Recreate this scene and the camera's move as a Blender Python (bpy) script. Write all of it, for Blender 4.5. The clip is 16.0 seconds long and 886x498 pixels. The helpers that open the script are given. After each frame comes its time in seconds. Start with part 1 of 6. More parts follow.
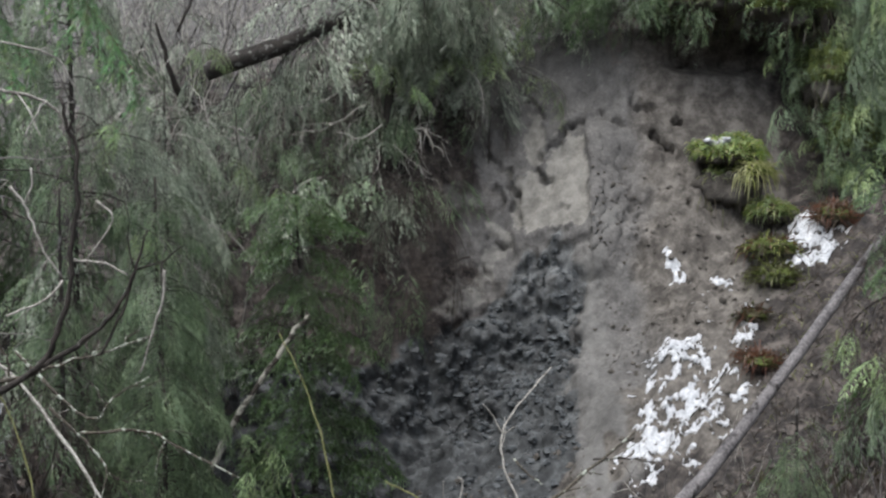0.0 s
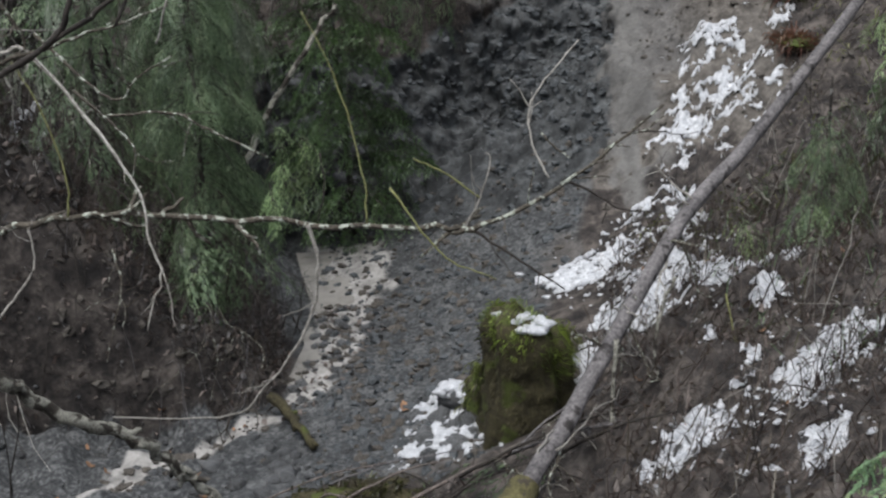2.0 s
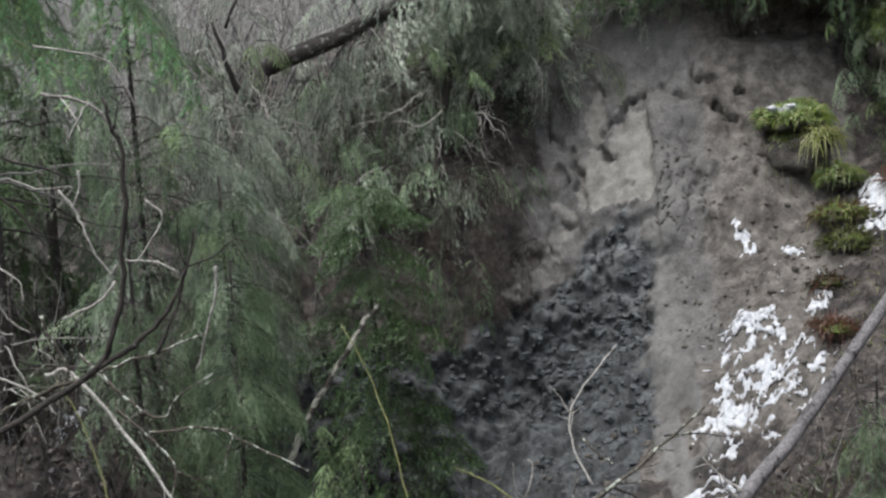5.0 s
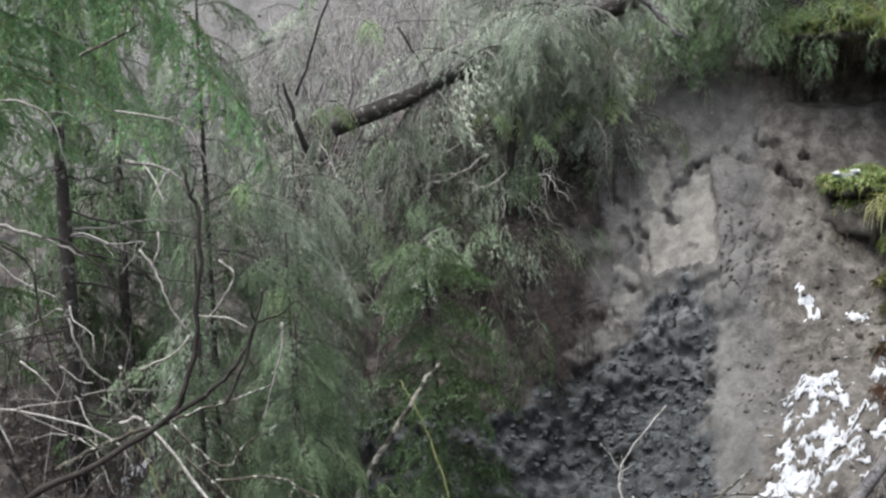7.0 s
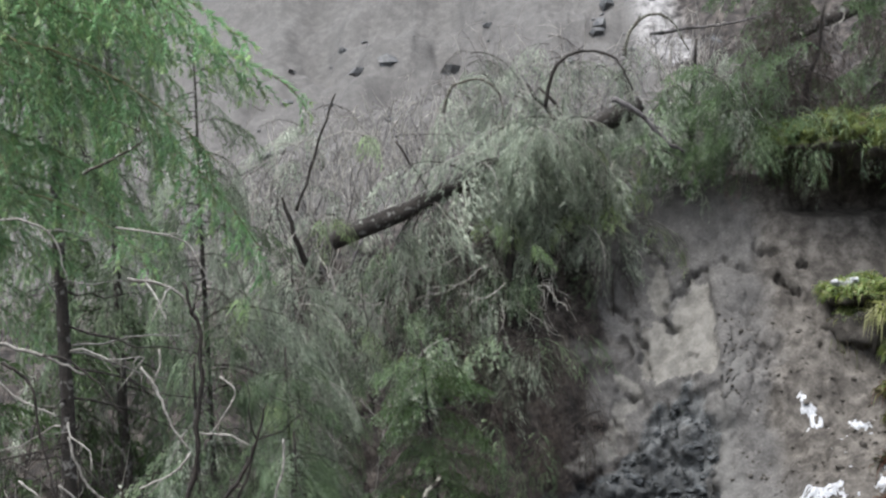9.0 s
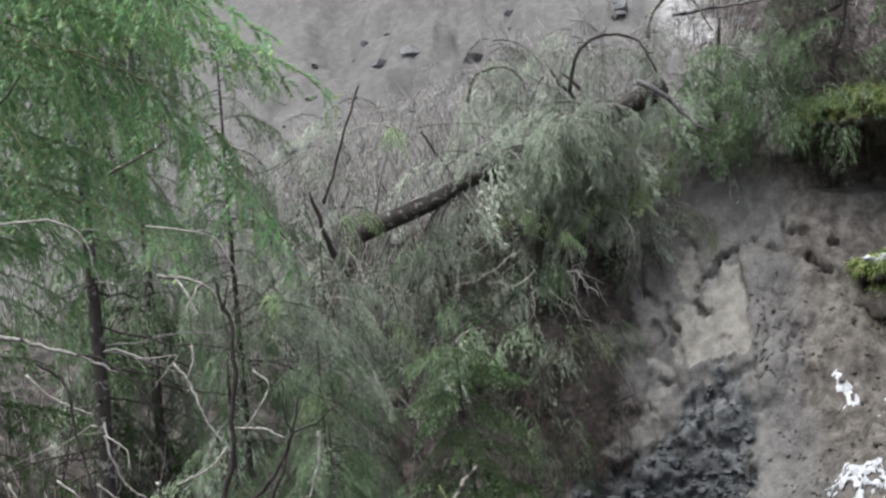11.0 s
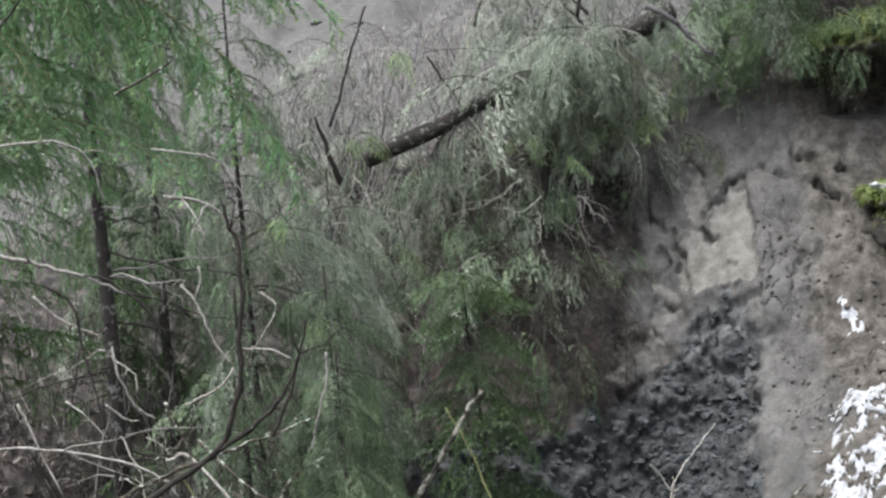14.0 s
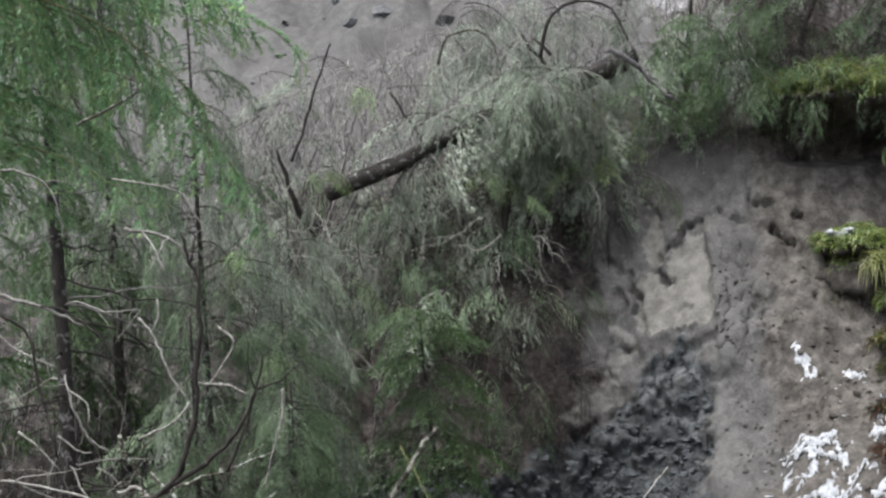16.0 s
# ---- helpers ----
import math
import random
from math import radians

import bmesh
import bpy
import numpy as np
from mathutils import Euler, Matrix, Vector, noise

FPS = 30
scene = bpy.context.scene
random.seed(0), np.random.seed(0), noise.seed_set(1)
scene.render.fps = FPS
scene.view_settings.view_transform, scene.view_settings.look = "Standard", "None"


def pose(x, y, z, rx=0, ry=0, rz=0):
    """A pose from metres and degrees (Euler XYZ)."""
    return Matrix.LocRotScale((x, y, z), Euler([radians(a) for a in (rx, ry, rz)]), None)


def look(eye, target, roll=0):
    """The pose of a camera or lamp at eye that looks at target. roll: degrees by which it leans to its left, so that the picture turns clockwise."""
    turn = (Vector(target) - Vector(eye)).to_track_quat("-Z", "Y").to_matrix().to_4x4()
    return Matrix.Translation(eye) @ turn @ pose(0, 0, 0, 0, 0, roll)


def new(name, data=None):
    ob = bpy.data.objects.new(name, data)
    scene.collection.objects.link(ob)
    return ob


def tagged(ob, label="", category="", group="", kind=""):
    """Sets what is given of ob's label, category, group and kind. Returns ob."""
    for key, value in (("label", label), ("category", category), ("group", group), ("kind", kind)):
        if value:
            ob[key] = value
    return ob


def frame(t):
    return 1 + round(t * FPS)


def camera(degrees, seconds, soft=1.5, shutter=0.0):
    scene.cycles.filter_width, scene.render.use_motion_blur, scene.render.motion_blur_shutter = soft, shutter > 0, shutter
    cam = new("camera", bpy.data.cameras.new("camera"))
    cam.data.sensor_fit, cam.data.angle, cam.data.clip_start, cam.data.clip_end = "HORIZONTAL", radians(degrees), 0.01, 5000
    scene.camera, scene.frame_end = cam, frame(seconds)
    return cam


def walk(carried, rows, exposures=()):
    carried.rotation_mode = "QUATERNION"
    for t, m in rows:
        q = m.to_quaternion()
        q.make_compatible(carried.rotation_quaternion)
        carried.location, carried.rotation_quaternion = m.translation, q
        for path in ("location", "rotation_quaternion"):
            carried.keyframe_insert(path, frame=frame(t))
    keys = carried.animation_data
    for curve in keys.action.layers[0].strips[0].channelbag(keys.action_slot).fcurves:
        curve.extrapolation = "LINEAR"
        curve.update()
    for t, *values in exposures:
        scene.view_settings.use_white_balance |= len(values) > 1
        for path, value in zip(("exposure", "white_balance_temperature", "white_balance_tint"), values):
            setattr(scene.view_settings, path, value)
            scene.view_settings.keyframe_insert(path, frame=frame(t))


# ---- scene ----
cam = camera(36.18, 16.0, soft=2.45)
walk(cam, [
    (0, pose(-0.030, 0.056, 3.605, 85.00, -0.00, -0.00)),
    (0.5, pose(-0.030, 0.070, 3.597, 82.93, 0.52, 0.27)),
    (1, pose(-0.026, 0.101, 3.580, 77.77, 0.58, 0.49)),
    (1.5, pose(-0.019, 0.100, 3.568, 74.35, 1.04, 0.97)),
    (2, pose(-0.016, 0.076, 3.562, 72.16, 1.50, 1.12)),
    (2.5, pose(-0.010, 0.076, 3.557, 71.98, 1.37, -1.57)),
    (3, pose(-0.009, 0.061, 3.568, 73.47, 0.47, -2.29)),
    (3.5, pose(-0.015, 0.067, 3.577, 75.83, -0.34, -0.48)),
    (4, pose(-0.012, 0.075, 3.584, 78.01, 0.18, 0.06)),
    (4.5, pose(-0.007, 0.077, 3.592, 79.88, 1.24, 0.75)),
    (5, pose(-0.007, 0.080, 3.598, 84.46, 3.26, 2.63)),
    (5.2, pose(-0.006, 0.080, 3.597, 84.74, 3.89, 3.24)),
    (7.3, pose(0.018, -0.044, 3.616, 88.45, 2.31, 5.69)),
    (7.5, pose(0.014, -0.031, 3.618, 89.24, 2.25, 5.77)),
    (8, pose(0.017, -0.037, 3.617, 89.33, 2.36, 5.14)),
    (8.5, pose(0.015, -0.034, 3.618, 90.61, 2.85, 5.20)),
    (9, pose(0.014, -0.040, 3.616, 91.79, 3.08, 5.38)),
    (9.5, pose(0.014, -0.036, 3.614, 90.97, 3.66, 5.65)),
    (10, pose(0.012, -0.031, 3.612, 91.45, 4.49, 6.11)),
    (12.5, pose(0.014, -0.040, 3.613, 90.80, 4.46, 7.39)),
    (13, pose(0.013, -0.041, 3.611, 89.55, 3.51, 7.60)),
    (13.5, pose(0.013, -0.037, 3.610, 89.08, 3.90, 6.96)),
    (14, pose(0.008, -0.023, 3.605, 88.38, 4.82, 6.89)),
    (14.5, pose(0.012, -0.028, 3.606, 88.40, 5.20, 7.18)),
    (15, pose(0.012, -0.031, 3.608, 88.65, 4.69, 6.50)),
    (15.5, pose(0.011, -0.035, 3.610, 89.36, 4.33, 5.91)),
    (16, pose(0.009, -0.037, 3.612, 89.76, 3.30, 5.16)),
], exposures=[(0, 1.23), (1, 1.15), (1.5, 1.04), (2.5, 0.9), (4, 0.9), (5, 1.23), (7.3, 1.52), (8.5, 1.48), (9.5, 1.43), (12.5, 1.47), (14.5, 1.55), (15.5, 1.53), (16, 1.32)])

# ---------------------------------------------------------------- light
world = bpy.data.worlds.new("overcast_sky")
scene.world = world
world.use_nodes = True
wn = world.node_tree.nodes
sky = wn.new("ShaderNodeTexSky")
sky.sky_type = "NISHITA"
sky.sun_disc = False
sky.sun_elevation = radians(70)
sky.sun_rotation = radians(215)
sky.air_density = 1.0
sky.dust_density = 1.0
veil = wn.new("ShaderNodeHueSaturation")
veil.inputs["Saturation"].default_value = 0.4
world.node_tree.links.new(sky.outputs[0], veil.inputs["Color"])
world.node_tree.links.new(veil.outputs[0], wn["Background"].inputs[0])
wn["Background"].inputs[1].default_value = 0.16
sun = new("sun", bpy.data.lights.new("sun", "SUN"))
sun.data.energy = 2.0
sun.data.angle = radians(50)
sun.data.color = (1.0, 0.98, 0.95)
sun.matrix_world = look((-5, 3, 26), (0, 10, 1))


# ---------------------------------------------------------------- noise
def lattice(ix, iy, iz, seed):
    h = (ix * 374761393 + iy * 668265263 + iz * 2147483647 + seed * 974634777) & 0xFFFFFFFF
    h = ((h ^ (h >> 13)) * 1274126177) & 0xFFFFFFFF
    return ((h ^ (h >> 16)) & 0xFFFF) / 65535.0


def vnoise(x, y, z, seed=0):
    """Smooth value noise in -1..1 on arrays."""
    x, y, z = np.broadcast_arrays(np.asarray(x, float), np.asarray(y, float), np.asarray(z, float))
    fx, fy, fz = np.floor(x), np.floor(y), np.floor(z)
    ix, iy, iz = fx.astype(np.int64), fy.astype(np.int64), fz.astype(np.int64)
    u, v, w = x - fx, y - fy, z - fz
    u, v, w = u * u * (3 - 2 * u), v * v * (3 - 2 * v), w * w * (3 - 2 * w)
    total = 0
    for a in (0, 1):
        for b in (0, 1):
            for c in (0, 1):
                weight = (u if a else 1 - u) * (v if b else 1 - v) * (w if c else 1 - w)
                total = total + weight * lattice(ix + a, iy + b, iz + c, seed)
    return total * 2 - 1


def fbm(x, y, z, scale, octaves=4, seed=0, gain=0.5):
    total, amp = 0, 1.0
    for k in range(octaves):
        total = total + amp * vnoise(x * scale, y * scale, z * scale, seed + k)
        scale, amp = scale * 2.03, amp * gain
    return total


def smax(a, b, k):
    h = np.clip(0.5 + 0.5 * (a - b) / k, 0, 1)
    return b + (a - b) * h + k * h * (1 - h)


def step(a, b, x):
    t = np.clip((x - a) / (b - a), 0, 1)
    return t * t * (3 - 2 * t)


# ---------------------------------------------------------------- lie of the land
def base_line(x):
    """y of the scarp's foot."""
    return 10.75 + 0.35 * np.exp(-((x - 0.2) / 0.7) ** 2) + 0.12 * np.sin(2.3 * x)


def lip_height(x):
    return 4.55 - 0.55 * step(0.3, -2.5, x) - 1.0 * step(-2.5, -5.0, x) + 0.25 * step(1.5, 4.0, x)


def bank_edge(y):
    """x of the foot of the left bank; the bed swings left below it."""
    return -1.27 - 0.12 * (y - 7) + 0.15 * np.sin(1.7 * y) - 2.8 * step(7.75, 7.0, y)


def trickle_line(y):
    """x of the muddy trickle along the left side of the bed."""
    return np.interp(y, [5.6, 6.3, 6.9, 7.4, 7.8, 8.6, 9.0, 9.6, 10.5], [-3.2, -2.4, -1.95, -1.55, -1.12, -0.98, -1.03, -0.95, -1.1])


def trickle_width(y):
    return np.interp(y, [5.6, 6.9, 7.4, 7.8, 8.3, 8.7, 9.1, 9.6, 10.5], [0.12, 0.12, 0.15, 0.13, 0.17, 0.2, 0.13, 0.3, 0.34])


def height(x, y):
    floor = 0.04 + 0.035 * (y - 8)
    near = 2.05 - 0.40 * (y - 0.4)
    left_edge = bank_edge(y)
    s = np.maximum(left_edge - x, 0)
    left = 0.02 + 2.1 * (1 - np.exp(-0.68 * s)) + 0.16 * s
    right_edge = 0.2 + 0.2 * (y - 7)
    right = 0.32 + 0.48 * (x - right_edge) + 0.42 * np.maximum(y - 8.7, 0)
    fan = 0.12 + 0.32 * (x + 0.75) + 0.05 * (y - 8)
    z = smax(floor, near, 0.4)
    z = smax(z, np.minimum(fan, 0.75), 0.25)
    z = smax(z, left, 0.3)
    z = smax(z, right, 0.3)
    foot, lip = base_line(x), lip_height(x)
    depth = 2.75
    t = (y - foot) / depth
    face = 0.15 + (lip - 0.15) * np.sign(t) * np.abs(t) ** 1.12
    up = lip + 0.30 * (y - foot - depth) + 0.42 * np.maximum(y - 23, 0)
    return np.where(t > 0, smax(z, np.minimum(face, up), 0.12), z)


# ---------------------------------------------------------------- materials
def stuff_material(name, dark, light, scale, rough=0.9, bump=0.4, fine=8.0, spots=None, spot_scale=20.0, spot_at=0.62, vary=0.0, sub=0.0, coord="Object", spec=0.3):
    """Two-scale mottled surface; spots: a third colour in patches; vary: brightness by object."""
    m = bpy.data.materials.new(name)
    m.use_nodes = True
    nt = m.node_tree
    N, L = nt.nodes, nt.links
    bsdf = N["Principled BSDF"]
    tc = N.new("ShaderNodeTexCoord")
    a, b = N.new("ShaderNodeTexNoise"), N.new("ShaderNodeTexNoise")
    for n, s, d in ((a, scale, 5.0), (b, scale * fine, 4.0)):
        n.inputs["Scale"].default_value, n.inputs["Detail"].default_value = s, d
        n.inputs["Roughness"].default_value = 0.62
        L.new(tc.outputs[coord], n.inputs["Vector"])
    mixed = N.new("ShaderNodeMath")
    mixed.operation = "MULTIPLY_ADD"
    mixed.inputs[1].default_value = 0.5
    half = N.new("ShaderNodeMath")
    half.operation = "MULTIPLY"
    half.inputs[1].default_value = 0.5
    L.new(b.outputs["Fac"], half.inputs[0])
    L.new(a.outputs["Fac"], mixed.inputs[0])
    L.new(half.outputs[0], mixed.inputs[2])
    ramp = N.new("ShaderNodeValToRGB")
    ramp.color_ramp.elements[0].position, ramp.color_ramp.elements[0].color = 0.36, (*dark, 1)
    ramp.color_ramp.elements[1].position, ramp.color_ramp.elements[1].color = 0.64, (*light, 1)
    L.new(mixed.outputs[0], ramp.inputs[0])
    colour = ramp.outputs[0]
    if spots:
        c = N.new("ShaderNodeTexNoise")
        c.inputs["Scale"].default_value, c.inputs["Detail"].default_value = spot_scale, 3.0
        L.new(tc.outputs[coord], c.inputs["Vector"])
        r2 = N.new("ShaderNodeValToRGB")
        r2.color_ramp.elements[0].position, r2.color_ramp.elements[1].position = spot_at, spot_at + 0.06
        L.new(c.outputs["Fac"], r2.inputs[0])
        mx = N.new("ShaderNodeMix")
        mx.data_type = "RGBA"
        L.new(r2.outputs[0], mx.inputs[0])
        L.new(colour, mx.inputs[6])
        mx.inputs[7].default_value = (*spots, 1)
        colour = mx.outputs[2]
    if vary:
        info, hsv = N.new("ShaderNodeObjectInfo"), N.new("ShaderNodeHueSaturation")
        rng = N.new("ShaderNodeMapRange")
        rng.inputs[3].default_value, rng.inputs[4].default_value = 1 - vary, 1 + vary
        L.new(info.outputs["Random"], rng.inputs[0])
        L.new(rng.outputs[0], hsv.inputs["Value"])
        L.new(colour, hsv.inputs["Color"])
        colour = hsv.outputs[0]
    L.new(colour, bsdf.inputs["Base Color"])
    bsdf.inputs["Roughness"].default_value = rough
    bsdf.inputs["Specular IOR Level"].default_value = spec
    if sub:
        bsdf.inputs["Subsurface Weight"].default_value = sub
        bsdf.inputs["Subsurface Radius"].default_value = (0.02, 0.02, 0.02)
    if bump:
        bp = N.new("ShaderNodeBump")
        bp.inputs["Strength"].default_value, bp.inputs["Distance"].default_value = bump, 0.02
        L.new(mixed.outputs[0], bp.inputs["Height"])
        L.new(bp.outputs[0], bsdf.inputs["Normal"])
    return m


def needle_material(name, dark, light, tips, vary=0.3, grain=0.3):
    """Needles: tone by piece, by object and by clump; slightly waxy, lets some light through."""
    m = bpy.data.materials.new(name)
    m.use_nodes = True
    nt = m.node_tree
    N, L = nt.nodes, nt.links
    bsdf = N["Principled BSDF"]
    geo, info, tc = N.new("ShaderNodeNewGeometry"), N.new("ShaderNodeObjectInfo"), N.new("ShaderNodeTexCoord")
    noise_n = N.new("ShaderNodeTexNoise")
    noise_n.inputs["Scale"].default_value = 5.0
    L.new(tc.outputs["Object"], noise_n.inputs["Vector"])
    ramp = N.new("ShaderNodeValToRGB")
    e = ramp.color_ramp.elements
    e[0].position, e[0].color = 0.26, (*dark, 1)
    e[1].position, e[1].color = 0.66, (*light, 1)
    t = e.new(0.88)
    t.color = (*tips, 1)
    add = N.new("ShaderNodeMath")
    add.operation = "MULTIPLY_ADD"
    add.inputs[1].default_value = grain
    L.new(geo.outputs["Random Per Island"], add.inputs[0])
    half = N.new("ShaderNodeMath")
    half.operation = "MULTIPLY"
    half.inputs[1].default_value = 0.92 - 0.5 * grain
    L.new(noise_n.outputs["Fac"], half.inputs[0])
    L.new(half.outputs[0], add.inputs[2])
    L.new(add.outputs[0], ramp.inputs[0])
    hsv, rng = N.new("ShaderNodeHueSaturation"), N.new("ShaderNodeMapRange")
    rng.inputs[3].default_value, rng.inputs[4].default_value = 1 - vary, 1 + vary
    L.new(info.outputs["Random"], rng.inputs[0])
    L.new(rng.outputs[0], hsv.inputs["Value"])
    L.new(ramp.outputs[0], hsv.inputs["Color"])
    L.new(hsv.outputs[0], bsdf.inputs["Base Color"])
    bsdf.inputs["Roughness"].default_value = 0.38
    bsdf.inputs["Specular IOR Level"].default_value = 0.55
    thin, both = N.new("ShaderNodeBsdfTranslucent"), N.new("ShaderNodeMixShader")
    both.inputs[0].default_value = 0.45
    L.new(hsv.outputs[0], thin.inputs["Color"])
    L.new(bsdf.outputs[0], both.inputs[1])
    L.new(thin.outputs[0], both.inputs[2])
    L.new(both.outputs[0], N["Material Output"].inputs["Surface"])
    return m


def land_material():
    """Soil that changes with the ground: brown forest earth, blue-grey clay, pale silt, wet sand."""
    m = bpy.data.materials.new("earth_and_clay")
    m.use_nodes = True
    nt = m.node_tree
    N, L = nt.nodes, nt.links
    bsdf = N["Principled BSDF"]
    tc = N.new("ShaderNodeTexCoord")

    def noise_at(scale, detail=5.0, rough=0.6):
        n = N.new("ShaderNodeTexNoise")
        n.inputs["Scale"].default_value, n.inputs["Detail"].default_value, n.inputs["Roughness"].default_value = scale, detail, rough
        L.new(tc.outputs["Object"], n.inputs["Vector"])
        return n.outputs["Fac"]

    big, mid, small = noise_at(1.3), noise_at(6.5, 6.0, 0.65), noise_at(38.0, 4.0)

    def ramp_of(fac, stops):
        r = N.new("ShaderNodeValToRGB")
        e = r.color_ramp.elements
        e[0].position, e[0].color = stops[0][0], (*stops[0][1], 1)
        e[1].position, e[1].color = stops[-1][0], (*stops[-1][1], 1)
        for p, c in stops[1:-1]:
            e.new(p).color = (*c, 1)
        L.new(fac, r.inputs[0])
        return r.outputs[0]

    def mix(fac, a, b, mode="MIX"):
        x = N.new("ShaderNodeMix")
        x.data_type, x.blend_type = "RGBA", mode
        if isinstance(fac, float):
            x.inputs[0].default_value = fac
        else:
            L.new(fac, x.inputs[0])
        L.new(a, x.inputs[6])
        L.new(b, x.inputs[7])
        return x.outputs[2]

    def blend(a, b):
        n = N.new("ShaderNodeMath")
        n.operation = "ADD"
        L.new(a, n.inputs[0])
        L.new(b, n.inputs[1])
        h = N.new("ShaderNodeMath")
        h.operation = "MULTIPLY"
        h.inputs[1].default_value = 0.5
        L.new(n.outputs[0], h.inputs[0])
        return h.outputs[0]

    def zone(name, grain):
        at = N.new("ShaderNodeAttribute")
        at.attribute_name = name
        s = N.new("ShaderNodeMath")
        s.operation = "MULTIPLY_ADD"
        L.new(grain, s.inputs[0])
        s.inputs[1].default_value = 0.7
        off = N.new("ShaderNodeMath")
        off.operation = "SUBTRACT"
        L.new(at.outputs["Fac"], off.inputs[0])
        off.inputs[1].default_value = 0.35
        L.new(off.outputs[0], s.inputs[2])
        r = N.new("ShaderNodeMapRange")
        r.inputs[1].default_value, r.inputs[2].default_value = 0.30, 0.70
        L.new(s.outputs[0], r.inputs[0])
        return r.outputs[0]

    bm_ = blend(big, mid)
    ms = blend(mid, blend(mid, small))
    soft = blend(bm_, blend(bm_, small))
    streak_map = N.new("ShaderNodeMapping")
    streak_map.inputs["Scale"].default_value = (4.5, 2.0, 1.4)
    L.new(tc.outputs["Object"], streak_map.inputs["Vector"])
    streak = N.new("ShaderNodeTexNoise")
    streak.inputs["Scale"].default_value, streak.inputs["Detail"].default_value = 1.0, 6.0
    L.new(streak_map.outputs[0], streak.inputs["Vector"])
    washed = blend(soft, blend(soft, streak.outputs["Fac"]))
    soil = ramp_of(ms, [(0.40, (0.008, 0.0065, 0.006)), (0.5, (0.031, 0.026, 0.023)), (0.62, (0.092, 0.079, 0.069))])
    brown = ramp_of(ms, [(0.40, (0.040, 0.035, 0.030)), (0.5, (0.078, 0.070, 0.061)), (0.60, (0.130, 0.118, 0.104))])
    grey = ramp_of(blend(blend(washed, ms), blend(ms, small)), [(0.38, (0.058, 0.055, 0.052)), (0.5, (0.086, 0.082, 0.078)), (0.62, (0.128, 0.122, 0.115))])
    # blue clay in two tones, darker towards the foot of the scarp
    upper_clay = ramp_of(ms, [(0.38, (0.024, 0.0255, 0.026)), (0.5, (0.066, 0.069, 0.070)), (0.64, (0.142, 0.148, 0.149))])
    lower_clay = ramp_of(ms, [(0.38, (0.010, 0.011, 0.0115)), (0.5, (0.029, 0.031, 0.032)), (0.64, (0.076, 0.081, 0.082))])
    blue = mix(zone("zone_lower", mid), upper_clay, lower_clay)
    silt = ramp_of(ms, [(0.38, (0.115, 0.109, 0.098)), (0.60, (0.20, 0.191, 0.173))])
    wet = ramp_of(ms, [(0.38, (0.15, 0.144, 0.135)), (0.6, (0.34, 0.328, 0.31))])
    gravel = ramp_of(blend(ms, small), [(0.39, (0.014, 0.015, 0.016)), (0.5, (0.040, 0.042, 0.043)), (0.60, (0.105, 0.107, 0.107))])
    mud = ramp_of(blend(bm_, ms), [(0.39, (0.030, 0.027, 0.025)), (0.5, (0.062, 0.057, 0.053)), (0.62, (0.105, 0.098, 0.091))])
    pale = ramp_of(blend(washed, ms), [(0.43, (0.10, 0.096, 0.094)), (0.49, (0.20, 0.194, 0.191)), (0.575, (0.30, 0.292, 0.287))])
    wash = ramp_of(washed, [(0.42, (0.055, 0.053, 0.05)), (0.58, (0.122, 0.118, 0.112))])
    col = mix(zone("zone_brown", mid), soil, brown)
    col = mix(zone("zone_pale", mid), col, pale)
    col = mix(zone("zone_grey", mid), col, grey)
    col = mix(zone("zone_blue", mid), col, blue)
    col = mix(zone("zone_wash", mid), col, wash)
    col = mix(zone("zone_silt", mid), col, silt)
    col = mix(zone("zone_gravel", mid), col, gravel)
    col = mix(zone("zone_mud", mid), col, mud)
    col = mix(zone("zone_sand", mid), col, wet)
    L.new(col, bsdf.inputs["Base Color"])
    bsdf.inputs["Roughness"].default_value = 0.8
    bsdf.inputs["Specular IOR Level"].default_value = 0.3
    bp = N.new("ShaderNodeBump")
    bp.inputs["Strength"].default_value, bp.inputs["Distance"].default_value = 0.5, 0.04
    L.new(mid, bp.inputs["Height"])
    fine_bump = N.new("ShaderNodeBump")
    fine_bump.inputs["Strength"].default_value, fine_bump.inputs["Distance"].default_value = 0.55, 0.015
    L.new(small, fine_bump.inputs["Height"])
    L.new(bp.outputs[0], fine_bump.inputs["Normal"])
    L.new(fine_bump.outputs[0], bsdf.inputs["Normal"])
    return m


LAND = land_material()
BARK = stuff_material("spruce_bark", (0.010, 0.009, 0.008), (0.05, 0.043, 0.037), 14, bump=1.0, spots=(0.16, 0.155, 0.145), spot_scale=18, spot_at=0.58)
GREY_WOOD = stuff_material("weathered_grey_wood", (0.042, 0.039, 0.04), (0.175, 0.163, 0.162), 7, bump=0.8, spots=(0.025, 0.022, 0.021), spot_scale=9, spot_at=0.6)
LICHEN = stuff_material("lichen_grown_bark", (0.03, 0.026, 0.02), (0.12, 0.105, 0.082), 22, bump=0.8, spots=(0.36, 0.385, 0.325), spot_scale=75, spot_at=0.545)
LICHEN_LOG = stuff_material("lichen_covered_log", (0.075, 0.07, 0.058), (0.36, 0.355, 0.30), 16, bump=1.0, spots=(0.035, 0.03, 0.024), spot_scale=14, spot_at=0.50)
TWIG = stuff_material("dark_twig_bark", (0.010, 0.009, 0.008), (0.045, 0.038, 0.032), 30, bump=0.3, spots=(0.16, 0.155, 0.14), spot_scale=45, spot_at=0.7)
